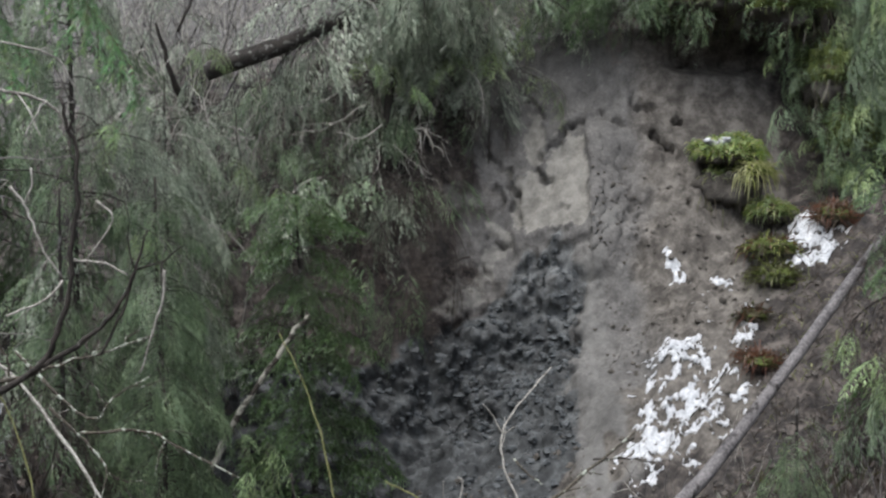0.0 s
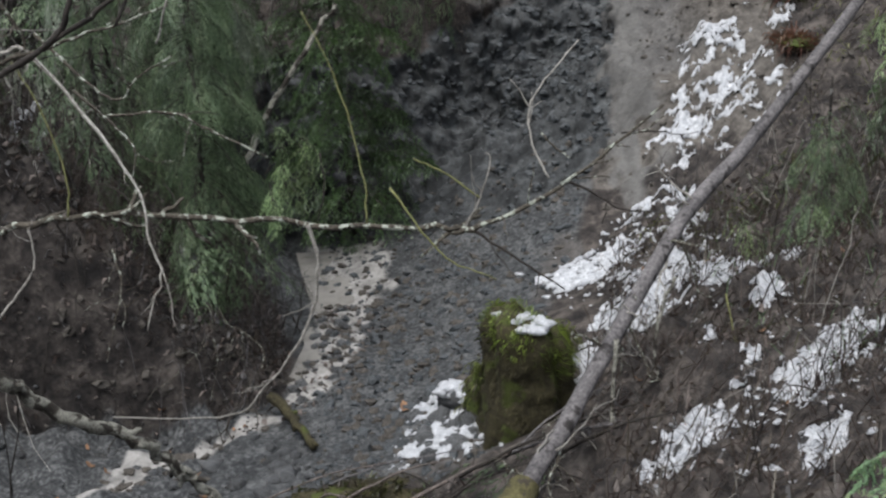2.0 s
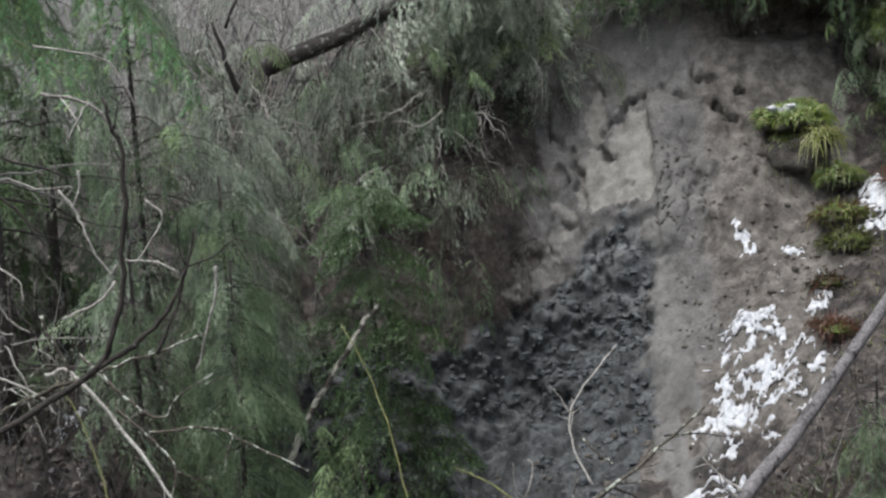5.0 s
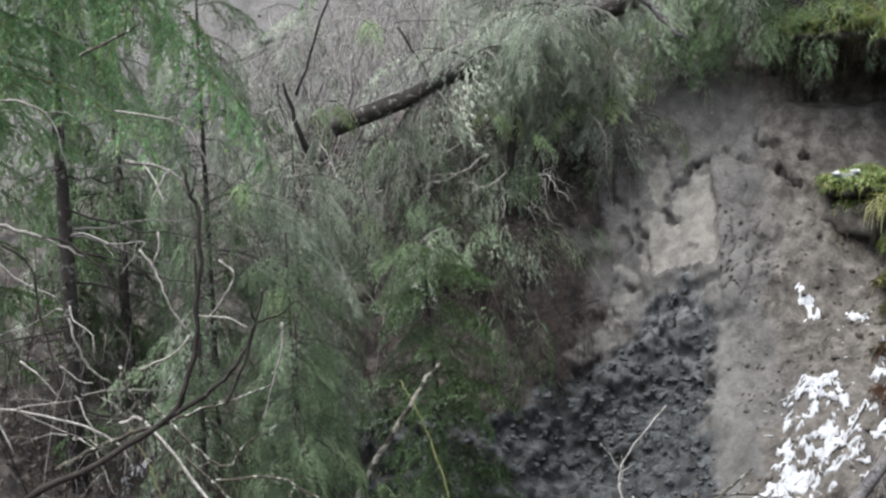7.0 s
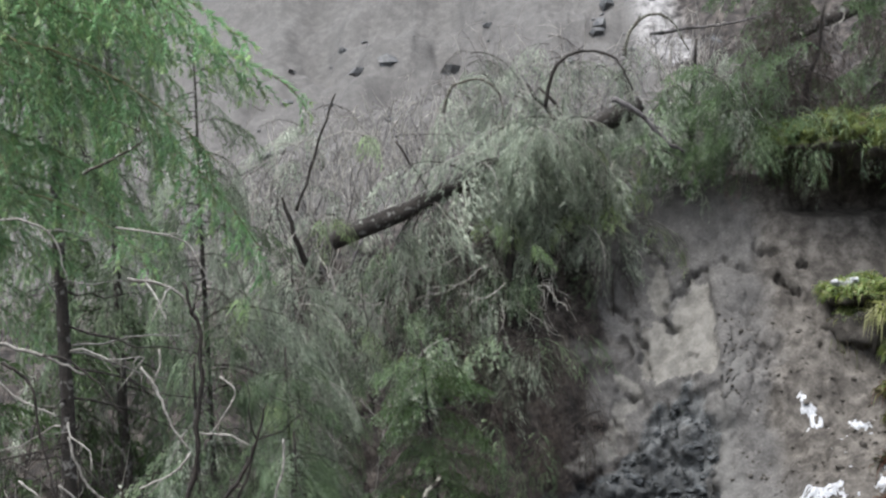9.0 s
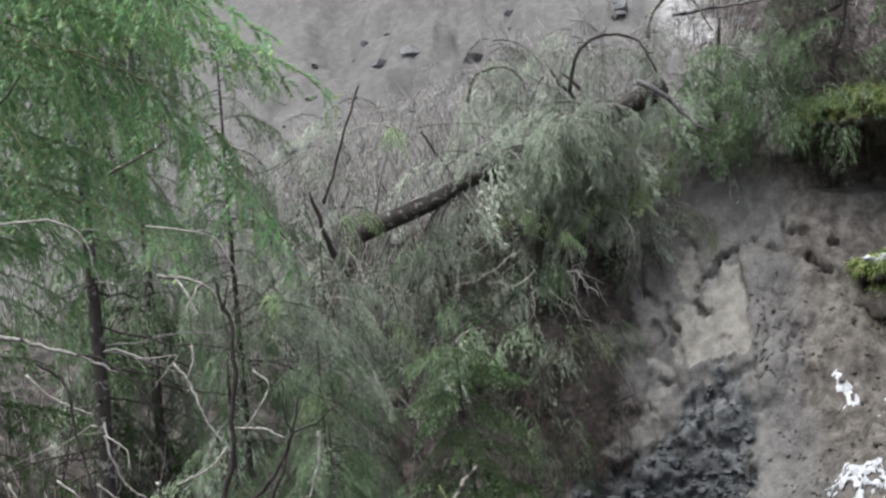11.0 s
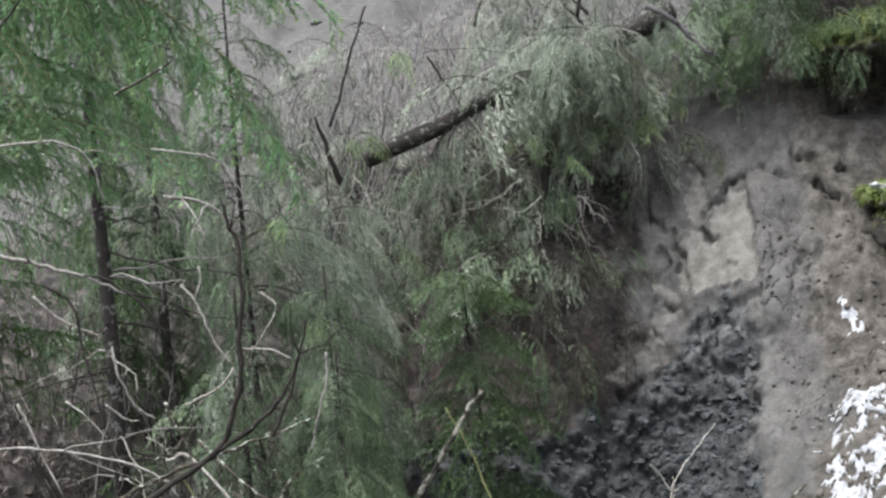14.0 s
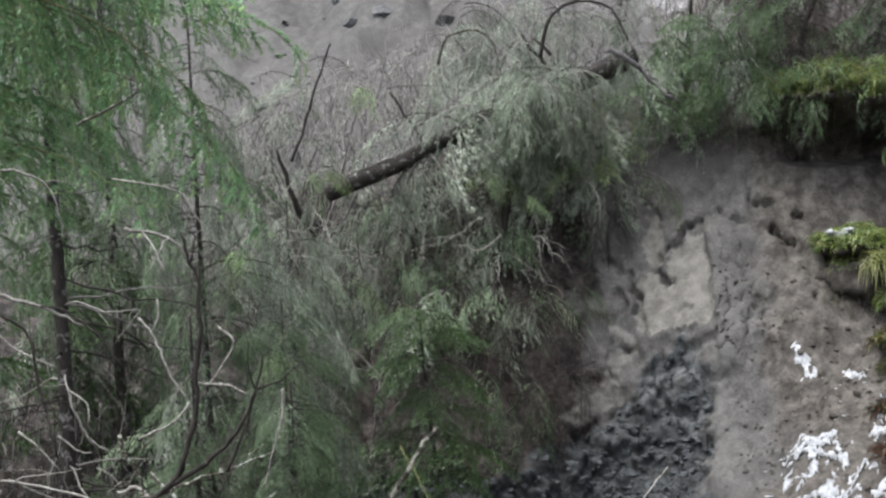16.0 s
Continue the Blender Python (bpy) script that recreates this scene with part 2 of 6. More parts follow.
YOUNG_SHOOT = stuff_material("young_spruce_shoot", (0.07, 0.065, 0.035), (0.19, 0.17, 0.095), 30, bump=0.2)
PALE_TWIG = stuff_material("pale_bare_twig", (0.09, 0.082, 0.07), (0.36, 0.345, 0.31), 24, rough=0.6, bump=0.3, vary=0.35)
YELLOW_TWIG = stuff_material("yellow_green_shoot", (0.09, 0.095, 0.035), (0.20, 0.20, 0.085), 30, bump=0.2)
MOSSY_WOOD = stuff_material("mossy_wood", (0.035, 0.032, 0.014), (0.15, 0.135, 0.06), 18, bump=0.9, spots=(0.05, 0.042, 0.03), spot_scale=14, spot_at=0.58)
STUMP_BARK = stuff_material("rotten_stump_bark", (0.012, 0.010, 0.006), (0.06, 0.052, 0.024), 9, bump=1.0, fine=5, spots=(0.05, 0.06, 0.014), spot_scale=6, spot_at=0.56)
MOSS = stuff_material("green_moss", (0.018, 0.028, 0.008), (0.085, 0.105, 0.022), 12, bump=1.0, fine=5, spots=(0.045, 0.04, 0.02), spot_scale=7, spot_at=0.56)
SNOW = stuff_material("old_snow", (0.26, 0.275, 0.30), (0.74, 0.75, 0.765), 24, rough=0.6, bump=1.0, sub=0.1)
STONE = stuff_material("grey_stone", (0.025, 0.027, 0.029), (0.15, 0.152, 0.153), 9, rough=0.35, bump=0.7, vary=0.4)
CLOD = stuff_material("clay_clod", (0.012, 0.014, 0.0155), (0.085, 0.093, 0.097), 12, rough=0.6, bump=0.6)
DIRT_CLOD = stuff_material("earth_clod", (0.022, 0.019, 0.016), (0.10, 0.09, 0.078), 12, rough=0.9, bump=0.6)
DULL_LEAF = stuff_material("rotting_leaves", (0.04, 0.032, 0.028), (0.18, 0.148, 0.13), 24, rough=0.6, bump=0.3)
LEAF = stuff_material("dead_leaf", (0.09, 0.05, 0.03), (0.24, 0.14, 0.08), 20, bump=0.2, vary=0.4)
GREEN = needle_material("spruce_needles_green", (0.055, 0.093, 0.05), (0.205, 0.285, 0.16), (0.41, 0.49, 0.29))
BRIGHT = needle_material("spruce_needles_bright", (0.055, 0.125, 0.048), (0.32, 0.54, 0.275), (0.66, 0.81, 0.57), grain=0.2)
LIGHT = needle_material("spruce_needles_yellowish", (0.075, 0.115, 0.045), (0.25, 0.335, 0.145), (0.48, 0.56, 0.29))
FRESH_TIPS = needle_material("spruce_needle_tips", (0.17, 0.28, 0.12), (0.45, 0.60, 0.30), (0.78, 0.87, 0.6), grain=0.16)
GREYGREEN = needle_material("spruce_needles_greyish", (0.085, 0.111, 0.082), (0.31, 0.36, 0.27), (0.64, 0.68, 0.55), vary=0.26, grain=0.42)
DARKGREEN = needle_material("spruce_needles_dark", (0.027, 0.058, 0.02), (0.095, 0.165, 0.056), (0.18, 0.27, 0.10))
BROWN = needle_material("dead_spruce_needles", (0.03, 0.022, 0.019), (0.09, 0.068, 0.057), (0.18, 0.145, 0.125))
GRASS = needle_material("moss_grass_blades", (0.06, 0.08, 0.018), (0.23, 0.26, 0.075), (0.55, 0.56, 0.27))
DRY_GRASS = needle_material("dry_grass_blades", (0.025, 0.02, 0.014), (0.08, 0.066, 0.047), (0.19, 0.165, 0.12))
FRESH_MOSS = needle_material("fresh_moss_tufts", (0.065, 0.10, 0.014), (0.21, 0.28, 0.05), (0.42, 0.50, 0.15))
PALE_GRASS = needle_material("bleached_grass_blades", (0.12, 0.13, 0.05), (0.34, 0.34, 0.17), (0.6, 0.58, 0.36))
DULL_MOSS = needle_material("dull_moss_tufts", (0.02, 0.024, 0.006), (0.065, 0.075, 0.018), (0.14, 0.15, 0.045))
GREY_LITTER = needle_material("bleached_dead_stems", (0.055, 0.052, 0.05), (0.16, 0.154, 0.15), (0.34, 0.33, 0.32))
RUST = needle_material("rusty_dead_needles", (0.06, 0.026, 0.017), (0.13, 0.06, 0.038), (0.22, 0.12, 0.075))


# ---------------------------------------------------------------- mesh helpers
class Geo:
    """Gathers vertices and faces with a material slot each."""

    def __init__(self):
        self.v, self.f, self.m = [], [], []

    def tube(self, pts, r0, r1, sides=5, slot=0, knots=0.0, rng=random, cap=True, power=1.0):
        pts = [Vector(p) for p in pts]
        n = len(pts)
        first = len(self.v)
        ref = Vector((0.3, 0.2, 0.93)).normalized()
        for i, p in enumerate(pts):
            d = (pts[min(i + 1, n - 1)] - pts[max(i - 1, 0)]).normalized()
            a = d.cross(ref)
            if a.length < 0.05:
                a = d.cross(Vector((1, 0, 0)))
            a.normalize()
            b = d.cross(a)
            r = r0 + (r1 - r0) * (i / max(n - 1, 1)) ** power
            for k in range(sides):
                w = 2 * math.pi * k / sides
                rr = r * (1 + knots * rng.uniform(-1, 1))
                self.v.append(p + (a * math.cos(w) + b * math.sin(w)) * rr)
        for i in range(n - 1):
            for k in range(sides):
                a0, a1 = first + i * sides + k, first + i * sides + (k + 1) % sides
                self.f.append((a0, a1, a1 + sides, a0 + sides))
                self.m.append(slot)
        if cap:
            self.f.append(tuple(range(first + sides - 1, first - 1, -1)))
            self.f.append(tuple(range(first + (n - 1) * sides, first + n * sides)))
            self.m += [slot, slot]

    def blade(self, base, tip, width, slot=0, bend=None):
        base, tip = Vector(base), Vector(tip)
        d = tip - base
        s = d.cross(Vector((0.37, 0.61, 0.7)))
        if s.length < 1e-6:
            s = Vector((1, 0, 0))
        s = s.normalized() * width * 0.5
        i = len(self.v)
        if bend is None:
            self.v += [base - s, base + s, tip]
            self.f.append((i, i + 1, i + 2))
            self.m.append(slot)
        else:
            midp = (base + tip) / 2 + Vector(bend)
            self.v += [base - s, base + s, midp - s * 0.8, midp + s * 0.8, tip]
            self.f += [(i, i + 1, i + 3, i + 2), (i + 2, i + 3, i + 4)]
            self.m += [slot, slot]

    def lump(self, centre, rx, ry, rz, rng, slot=0, rough=0.25, rings=4, sides=6, turn=0.0):
        """An irregular closed lump."""
        c = Vector(centre)
        first = len(self.v)
        ct, st = math.cos(turn), math.sin(turn)

        def put(x, y, z):
            j = 1 + rough * rng.uniform(-1, 1)
            x, y, z = x * rx * j, y * ry * j, z * rz * j
            self.v.append(c + Vector((x * ct - y * st, x * st + y * ct, z)))

        put(0, 0, 1)
        for i in range(1, rings):
            p = math.pi * i / rings
            for k in range(sides):
                w = 2 * math.pi * (k + 0.5 * (i % 2)) / sides
                put(math.sin(p) * math.cos(w), math.sin(p) * math.sin(w), math.cos(p))
        put(0, 0, -1)
        last = len(self.v) - 1
        for k in range(sides):
            self.f.append((first, first + 1 + k, first + 1 + (k + 1) % sides))
            b = first + 1 + (rings - 2) * sides
            self.f.append((last, b + (k + 1) % sides, b + k))
            self.m += [slot, slot]
        for i in range(rings - 2):
            for k in range(sides):
                a0, a1 = first + 1 + i * sides + k, first + 1 + i * sides + (k + 1) % sides
                self.f.append((a0, a0 + sides, a1 + sides, a1))
                self.m.append(slot)

    def split(self, first, name, mats):
        """The faces from slot first on (only slot 0 where first is 0), as a mesh of their own."""
        g, moved = Geo(), {}
        for f, m in zip(self.f, self.m):
            if (m == 0) == (first == 0):
                for k in f:
                    if k not in moved:
                        moved[k] = len(g.v)
                        g.v.append(self.v[k])
                g.f.append(tuple(moved[k] for k in f))
                g.m.append(m - first)
        return g.mesh(name, mats, False)

    def mesh(self, name, mats, smooth=True):
        me = bpy.data.meshes.new(name)
        me.from_pydata([tuple(p) for p in self.v], [], self.f)
        for x in mats:
            me.materials.append(x)
        me.polygons.foreach_set("material_index", self.m)
        me.polygons.foreach_set("use_smooth", [smooth] * len(self.f))
        me.update()
        return me


def thing(name, where, label, category, group="", kind=""):
    ob = new(name)
    ob.empty_display_size = 0.1
    ob.matrix_world = Matrix.Translation(where)
    return tagged(ob, label, category, group, kind)


def part(name, data, parent, label="", m=None):
    """Link mesh data as one part; m: its pose in the world. Of a pair of meshes the second is a piece of the first."""
    if isinstance(data, tuple):
        ob = part(name, data[0], parent, label, m)
        part("needles", data[1], ob)
        return ob
    ob = new(name, data)
    ob.parent = parent
    inv = Matrix.Translation(parent.matrix_world.translation).inverted() if parent.type == "EMPTY" else Matrix.Identity(4)
    ob.matrix_local = inv @ (m if m is not None else Matrix.Identity(4))
    if label:
        ob["label"] = label
    return ob


def wander(start, end, n, amp, rng, sag=0.0):
    """A crooked line from start to end."""
    a, b = Vector(start), Vector(end)
    out, off = [], Vector((0, 0, 0))
    for i in range(n + 1):
        s = i / n
        env = math.sin(math.pi * s)
        off = off * 0.6 + Vector((rng.uniform(-1, 1), rng.uniform(-1, 1), rng.uniform(-1, 1))) * amp
        out.append(a.lerp(b, s) + off * min(1, env * 2) - Vector((0, 0, sag * env)))
    return out


def spline(pts, steps):
    """A smooth line through a few points."""
    p = [Vector(q) for q in pts]
    p = [p[0] * 2 - p[1]] + p + [p[-1] * 2 - p[-2]]
    line = []
    for i in range(1, len(p) - 2):
        for k in range(steps):
            t = k / steps
            a, b, c, d = p[i - 1], p[i], p[i + 1], p[i + 2]
            line.append(0.5 * (2 * b + (c - a) * t + (2 * a - 5 * b + 4 * c - d) * t * t + (3 * b - a - 3 * c + d) * t ** 3))
    line.append(p[-2])
    return line


# ---------------------------------------------------------------- the land
def spaced(*runs):
    out = []
    for a, b, s in runs:
        out.append(np.arange(a, b, s))
    return np.concatenate(out)


GX = spaced((-75, -15, 6), (-15, -6, 0.6), (-6, -3, 0.1), (-3, -1.3, 0.045), (-1.3, -0.01, 0.026), (0, 2.4, 0.02), (2.4, 3.6, 0.036), (3.6, 6, 0.1), (6, 15, 0.6), (15, 76, 6))
GY = spaced((-45, 0, 5), (0, 5, 0.16), (5, 10.4, 0.05), (10.4, 11.4, 0.022), (11.4, 13.6, 0.012), (13.6, 14.2, 0.022), (14.2, 17, 0.08), (17, 30, 0.2), (30, 96, 5))


def face_weight(x, y):
    t = (y - base_line(x)) / 2.75
    return step(-0.02, 0.1, t) * step(1.15, 0.98, t) * step(2.6, 1.3, x) * step(-3.5, -2.0, x)


def surface(x, y):
    """Ground height with its unevenness (off the scarp face)."""
    z = height(x, y)
    calm = 1 - 0.75 * step(1.2, 0.9, np.abs(x + 0.3) / 1.1) * step(6.2, 6.8, y) * step(10.9, 10.4, y)
    far = step(15, 19, y)
    z = z + calm * (0.07 * fbm(x, y, 0 * x, 1.9, 3, 11) + 0.035 * fbm(x, y, 0 * x, 7.0, 3, 21) + 0.012 * fbm(x, y, 0 * x, 24.0, 2, 31))
    raw = step(0.5, 1.0, x - 0.2 * (y - 7)) * step(13.6, 12.8, y) * step(4.5, 5.5, y)
    z = z + raw * (0.055 * np.abs(fbm(x, y, 0 * x, 3.2, 3, 151, 0.6)) + 0.045 * np.abs(fbm(x, y, 0 * x, 8.0, 3, 161, 0.65)))
    wooded = step(-1.25, -1.8, x) * step(14, 12, y) * step(6.8, 7.6, y)
    z = z + wooded * (0.16 * fbm(x, y, 0 * x, 2.2, 3, 171, 0.6) + 0.08 * fbm(x, y, 0 * x, 7.0, 3, 181, 0.65))
    mud = step(0.5, 0.0, x - 0.2 * (y - 7)) * step(-1.6, -1.0, x) * step(6.0, 6.6, y) * step(10.9, 10.4, y)
    z = z + mud * 0.012 * np.abs(fbm(x, y, 0 * x, 7.0, 3, 191, 0.65))
    z = z + far * (0.5 * fbm(x, y, 0 * x, 0.35, 3, 41) + 0.25 * fbm(x, y, 0 * x, 1.4, 3, 43) + 0.10 * np.abs(fbm(x, y, 0 * x, 1.1, 3, 45, 0.6)))
    return z


def blue_top(x):
    return np.interp(x, [-1.6, -0.8, -0.25, 0.05, 0.31, 0.47, 0.61, 0.74, 1.09, 1.4], [1.5, 1.58, 1.72, 1.86, 1.93, 2.12, 2.28, 2.5, 2.68, 2.6])


def fan_top(x):
    """y where the debris fan meets the dark clay."""
    return np.interp(x, [-1.6, -1.1, -0.68, -0.08, 0.34, 0.64, 0.92, 1.06], [10.75, 10.5, 10.36, 10.02, 9.98, 9.98, 10.2, 10.34])


CRACKS = (
    (((0.61, 3.25), (0.66, 2.97), (0.68, 2.70)), 0.030, 0.15),
    (((0.77, 3.80), (0.84, 3.84), (0.93, 3.80), (0.94, 3.70)), 0.026, 0.13),
    (((1.30, 3.70), (1.22, 3.66), (1.09, 3.56), (0.98, 3.42), (0.89, 3.28)), 0.032, 0.16),
    (((0.88, 3.22), (0.90, 3.12), (0.97, 3.14)), 0.026, 0.13),
    (((1.38, 3.68), (1.46, 3.74), (1.56, 3.73)), 0.022, 0.10),
    (((1.58, 3.73), (1.66, 3.67)), 0.048, 0.20),
    (((1.80, 3.90), (1.88, 3.84), (1.97, 3.77)), 0.028, 0.16),
    (((1.94, 3.58), (2.01, 3.50), (2.10, 3.44)), 0.055, 0.22),
    (((2.16, 3.70), (2.24, 3.70), (2.31, 3.63)), 0.04, 0.18),
    (((0.37, 3.55), (0.45, 3.35), (0.55, 3.22)), 0.035, 0.12),
    (((0.48, 3.05), (0.56, 2.92), (0.55, 2.80)), 0.03, 0.12),
    (((0.40, 2.62), (0.50, 2.54), (0.62, 2.52)), 0.028, 0.12),
    (((0.36, 2.36), (0.42, 2.20)), 0.035, 0.13),
    (((0.04, 1.94), (0.10, 1.86), (0.25, 1.90)), 0.035, 0.14),
    (((1.14, 1.88), (1.15, 1.76)), 0.035, 0.16),
    (((2.28, 3.02), (2.20, 2.98), (2.26, 2.90), (2.36, 2.92)), 0.024, 0.10),
    (((1.62, 3.20), (1.70, 2.95), (1.68, 2.75)), 0.03, 0.07),
    (((1.86, 3.00), (1.78, 2.70), (1.70, 2.30)), 0.03, 0.07),
    (((1.00, 2.86), (1.10, 2.90), (1.16, 2.88)), 0.016, 0.06),
)

# pale silt left standing in the face, as outlines in x and z
SILT_BLOCK = ((0.63, 3.22), (0.87, 3.22), (0.94, 3.12), (0.95, 3.38), (1.06, 3.53), (1.32, 3.62), (1.335, 3.2), (1.31, 2.80), (0.92, 2.70), (0.66, 2.72), (0.61, 2.97))
SILT_STRIP = ((0.80, 3.82), (0.94, 3.77), (0.96, 3.52), (0.86, 3.27), (0.76, 3.38))
SILT_BAND = ((0.46, 2.85), (0.60, 2.74), (0.58, 2.36), (0.42, 2.17), (0.29, 1.98), (0.05, 1.87), (-0.16, 1.93), (0.05, 2.16), (0.32, 2.32), (0.42, 2.5))
WASH_BAND = ((1.33, 2.75), (1.48, 3.05), (1.62, 3.10), (1.60, 2.7), (1.46, 2.2), (1.44, 1.8), (1.36, 1.2), (1.22, 0.9), (1.0, 0.85), (1.10, 1.6), (1.20, 2.0))


def patch(x, z, outline, soft):
    """1 inside the outline, 0 outside, with a soft rim."""
    far, inside = np.full(x.shape, 9.0), np.zeros(x.shape, bool)
    for (ax, az), (bx, bz) in zip(outline, outline[1:] + outline[:1]):
        k = np.clip(((x - ax) * (bx - ax) + (z - az) * (bz - az)) / ((bx - ax) ** 2 + (bz - az) ** 2), 0, 1)
        far = np.minimum(far, np.hypot(x - ax - k * (bx - ax), z - az - k * (bz - az)))
        if az != bz:
            inside ^= ((az > z) != (bz > z)) & (x < (bx - ax) * (z - az) / (bz - az) + ax)
    return step(-soft, soft, np.where(inside, far, -far))


def build_land():
    X, Y = np.meshgrid(GX, GY)
    Z = surface(X, Y)
    w = face_weight(X, Y)
    P = np.stack([X, Y, Z], -1)
    dx, dy = np.gradient(P, axis=1), np.gradient(P, axis=0)
    nrm = np.cross(dx, dy)
    nrm /= np.linalg.norm(nrm, axis=-1, keepdims=True) + 1e-12
    blue = w * step(-0.10, 0.10, blue_top(X) - Z + 0.10 * fbm(X, Y, Z, 4.0, 3, 51)) * step(0.22, -0.22, X - 1.20 + 0.2 * fbm(X, Y, Z, 2.2, 4, 55, 0.6))
    toe = step(-0.05, 0.06, Y - fan_top(X) + 0.06 * fbm(X, Y, Z, 4.0, 3, 201)) * step(1.16, 1.02, X + 0.06 * fbm(X, Y, Z, 3.0, 3, 203)) * step(-2.2, -1.5, X) * step(0.6, 0.2, Y - base_line(X))
    blue = np.maximum(blue, toe)
    crumb = np.abs(fbm(X, Y, Z, 3.1, 4, 61, 0.6))
    fine = fbm(X, Y, Z, 9.0, 3, 71, 0.6)
    rill = fbm(X * 2.5, Y * 0.4, Z * 0.35, 2.2, 3, 81)
    slick = step(0.35, 0.75, X + 0.12 * fbm(X, Y, Z, 2.0, 3, 83)) * step(1.75, 1.35, Z)
    push = w * (blue * (1 - 0.65 * slick) * (0.17 * crumb - 0.10 + 0.055 * fine) + (1 - blue) * (0.055 * fbm(X, Y, Z, 1.6, 3, 91) + 0.034 * rill + 0.030 * (0.6 - np.abs(fbm(X, Y, Z, 4.0, 3, 93, 0.5))) + 0.012 * fine))
    # silt that stands in the face, and hollows beside it
    wx, wz = X + 0.07 * fbm(X, Y, Z, 5.5, 4, 97, 0.65), Z + 0.07 * fbm(X, Y, Z, 5.5, 4, 99, 0.65)
    silt = np.maximum(patch(wx, wz, SILT_BLOCK, 0.016), 0.85 * patch(wx, wz, SILT_STRIP, 0.04))
    silt = np.maximum(silt, 0.55 * patch(wx, wz, SILT_BAND, 0.05)) * w * step(1.345, 1.325, X)
    wash = patch(wx + 0.1 * fbm(X, Y, Z, 3.0, 4, 139, 0.6), wz, WASH_BAND, 0.16) * step(-0.7, 0.2, rill + 0.5 * fbm(X, Y, Z, 4.0, 3, 137)) * (1 - silt) * (Y > 9.4)
    push = push * (1 - 0.8 * silt) * (1 - 0.4 * wash) - 0.02 * silt + 0.02 * wash
    push = push - 0.03 * w * patch(wx, wz, ((0.95, 2.70), (1.3, 2.78), (1.3, 2.5), (0.7, 2.3), (0.62, 2.5)), 0.08)
    # torn cracks and undercuts, as bent lines on the face
    warp_x, warp_z = X + 0.05 * fbm(X, Y, Z, 5.0, 4, 131, 0.7), Z + 0.05 * fbm(X, Y, Z, 5.0, 4, 133, 0.7)
    for line, wide, deep in CRACKS:
        for (ax, az), (bx, bz) in zip(line, line[1:]):
            k = np.clip(((warp_x - ax) * (bx - ax) + (warp_z - az) * (bz - az)) / ((bx - ax) ** 2 + (bz - az) ** 2), 0, 1)
            dist = np.hypot(warp_x - ax - k * (bx - ax), warp_z - az - k * (bz - az))
            push = push - 0.62 * deep * np.exp(-((dist / (0.68 * wide)) ** 2)) * (w > 0.2)
    # smooth clay rib beside the silt
    push = push + 0.08 * w * step(1.31, 1.345, X + 0.012 * fbm(X, Y, Z, 3.0, 3, 135)) * step(2.0, 1.5, X) * step(2.2, 2.7, Z) * step(3.85, 3.6, Z)
    # deep recess beneath the turf at the lip
    push = push - 0.2 * step(1.8, 2.4, X) * step(3.8, 3.2, X) * np.exp(-((Z - 4.33) / 0.13) ** 2) * (Y > 12)
    push = push + (1 - w) * toe * (0.06 * crumb - 0.02 + 0.03 * fine)
    P = P + nrm * push[..., None]
    grey = w * (1 - blue) * step(-0.1, 0.6, X + 0.35 * fbm(X, Y, Z, 2.0, 3, 101)) * step(2.2, 1.5, X + 0.25 * fbm(X, Y, Z, 2.0, 3, 103))
    pale = 0.9 * step(17.6, 21.0, Y + 2.0 * fbm(X, Y, 0 * X, 0.5, 3, 105)) * step(-7, -4.5, X) * step(2.8, 1.5, X)
    brown = step(0.2, 0.8, X - 0.1 * (Y - 7)) * step(9.3, 10.2, Y - 0.4 * fbm(X, Y, Z, 1.5, 3, 107)) * step(14.5, 13.5, Y)
    brown = brown * step(0.25, -0.1, X - 2.35 - 0.33 * (Y - 10.5) + 0.2 * fbm(X, Y, Z, 1.5, 3, 129))
    brown = np.maximum(brown, 0.8 * step(14.2, 15.5, Y + 0.5 * fbm(X, Y, 0 * X, 1.0, 3, 121)) * step(2.2, 1.2, X))
    brown = np.maximum(brown, w * step(0.2, 0.75, X + 0.3 * fbm(X, Y, Z, 2.2, 3, 119))) * (1 - toe * (1 - w))
    left_edge = bank_edge(Y)
    right_edge = 0.2 + 0.2 * (Y - 7)
    bed = step(-0.12, 0.12, X - left_edge + 0.1 * fbm(X, Y, Z, 3.0, 2, 109)) * step(0.1, -0.15, X - right_edge + 0.12 * fbm(X, Y, Z, 3.0, 2, 111)) * step(6.3, 6.7, Y + 1.5 * step(-0.5, -1.0, X)) * (1 - step(-0.1, 0.1, Y - base_line(X))) * (1 - toe)
    sand = bed * np.exp(-(((X - trickle_line(Y) + 0.14 * fbm(X, Y, Z, 2.4, 4, 113, 0.65)) / trickle_width(Y)) ** 4))
    sand = sand * step(-0.8, -0.3, fbm(X, Y, Z, 5.0, 3, 117, 0.6) + 0.5 * step(9.0, 9.6, Y) + 0.3 * step(7.5, 7.0, Y))
    grey = np.maximum(grey, 0.8 * step(14.6, 16.0, Y + 0.5 * fbm(X, Y, 0 * X, 1.0, 3, 127)) * step(2.0, 1.0, X))
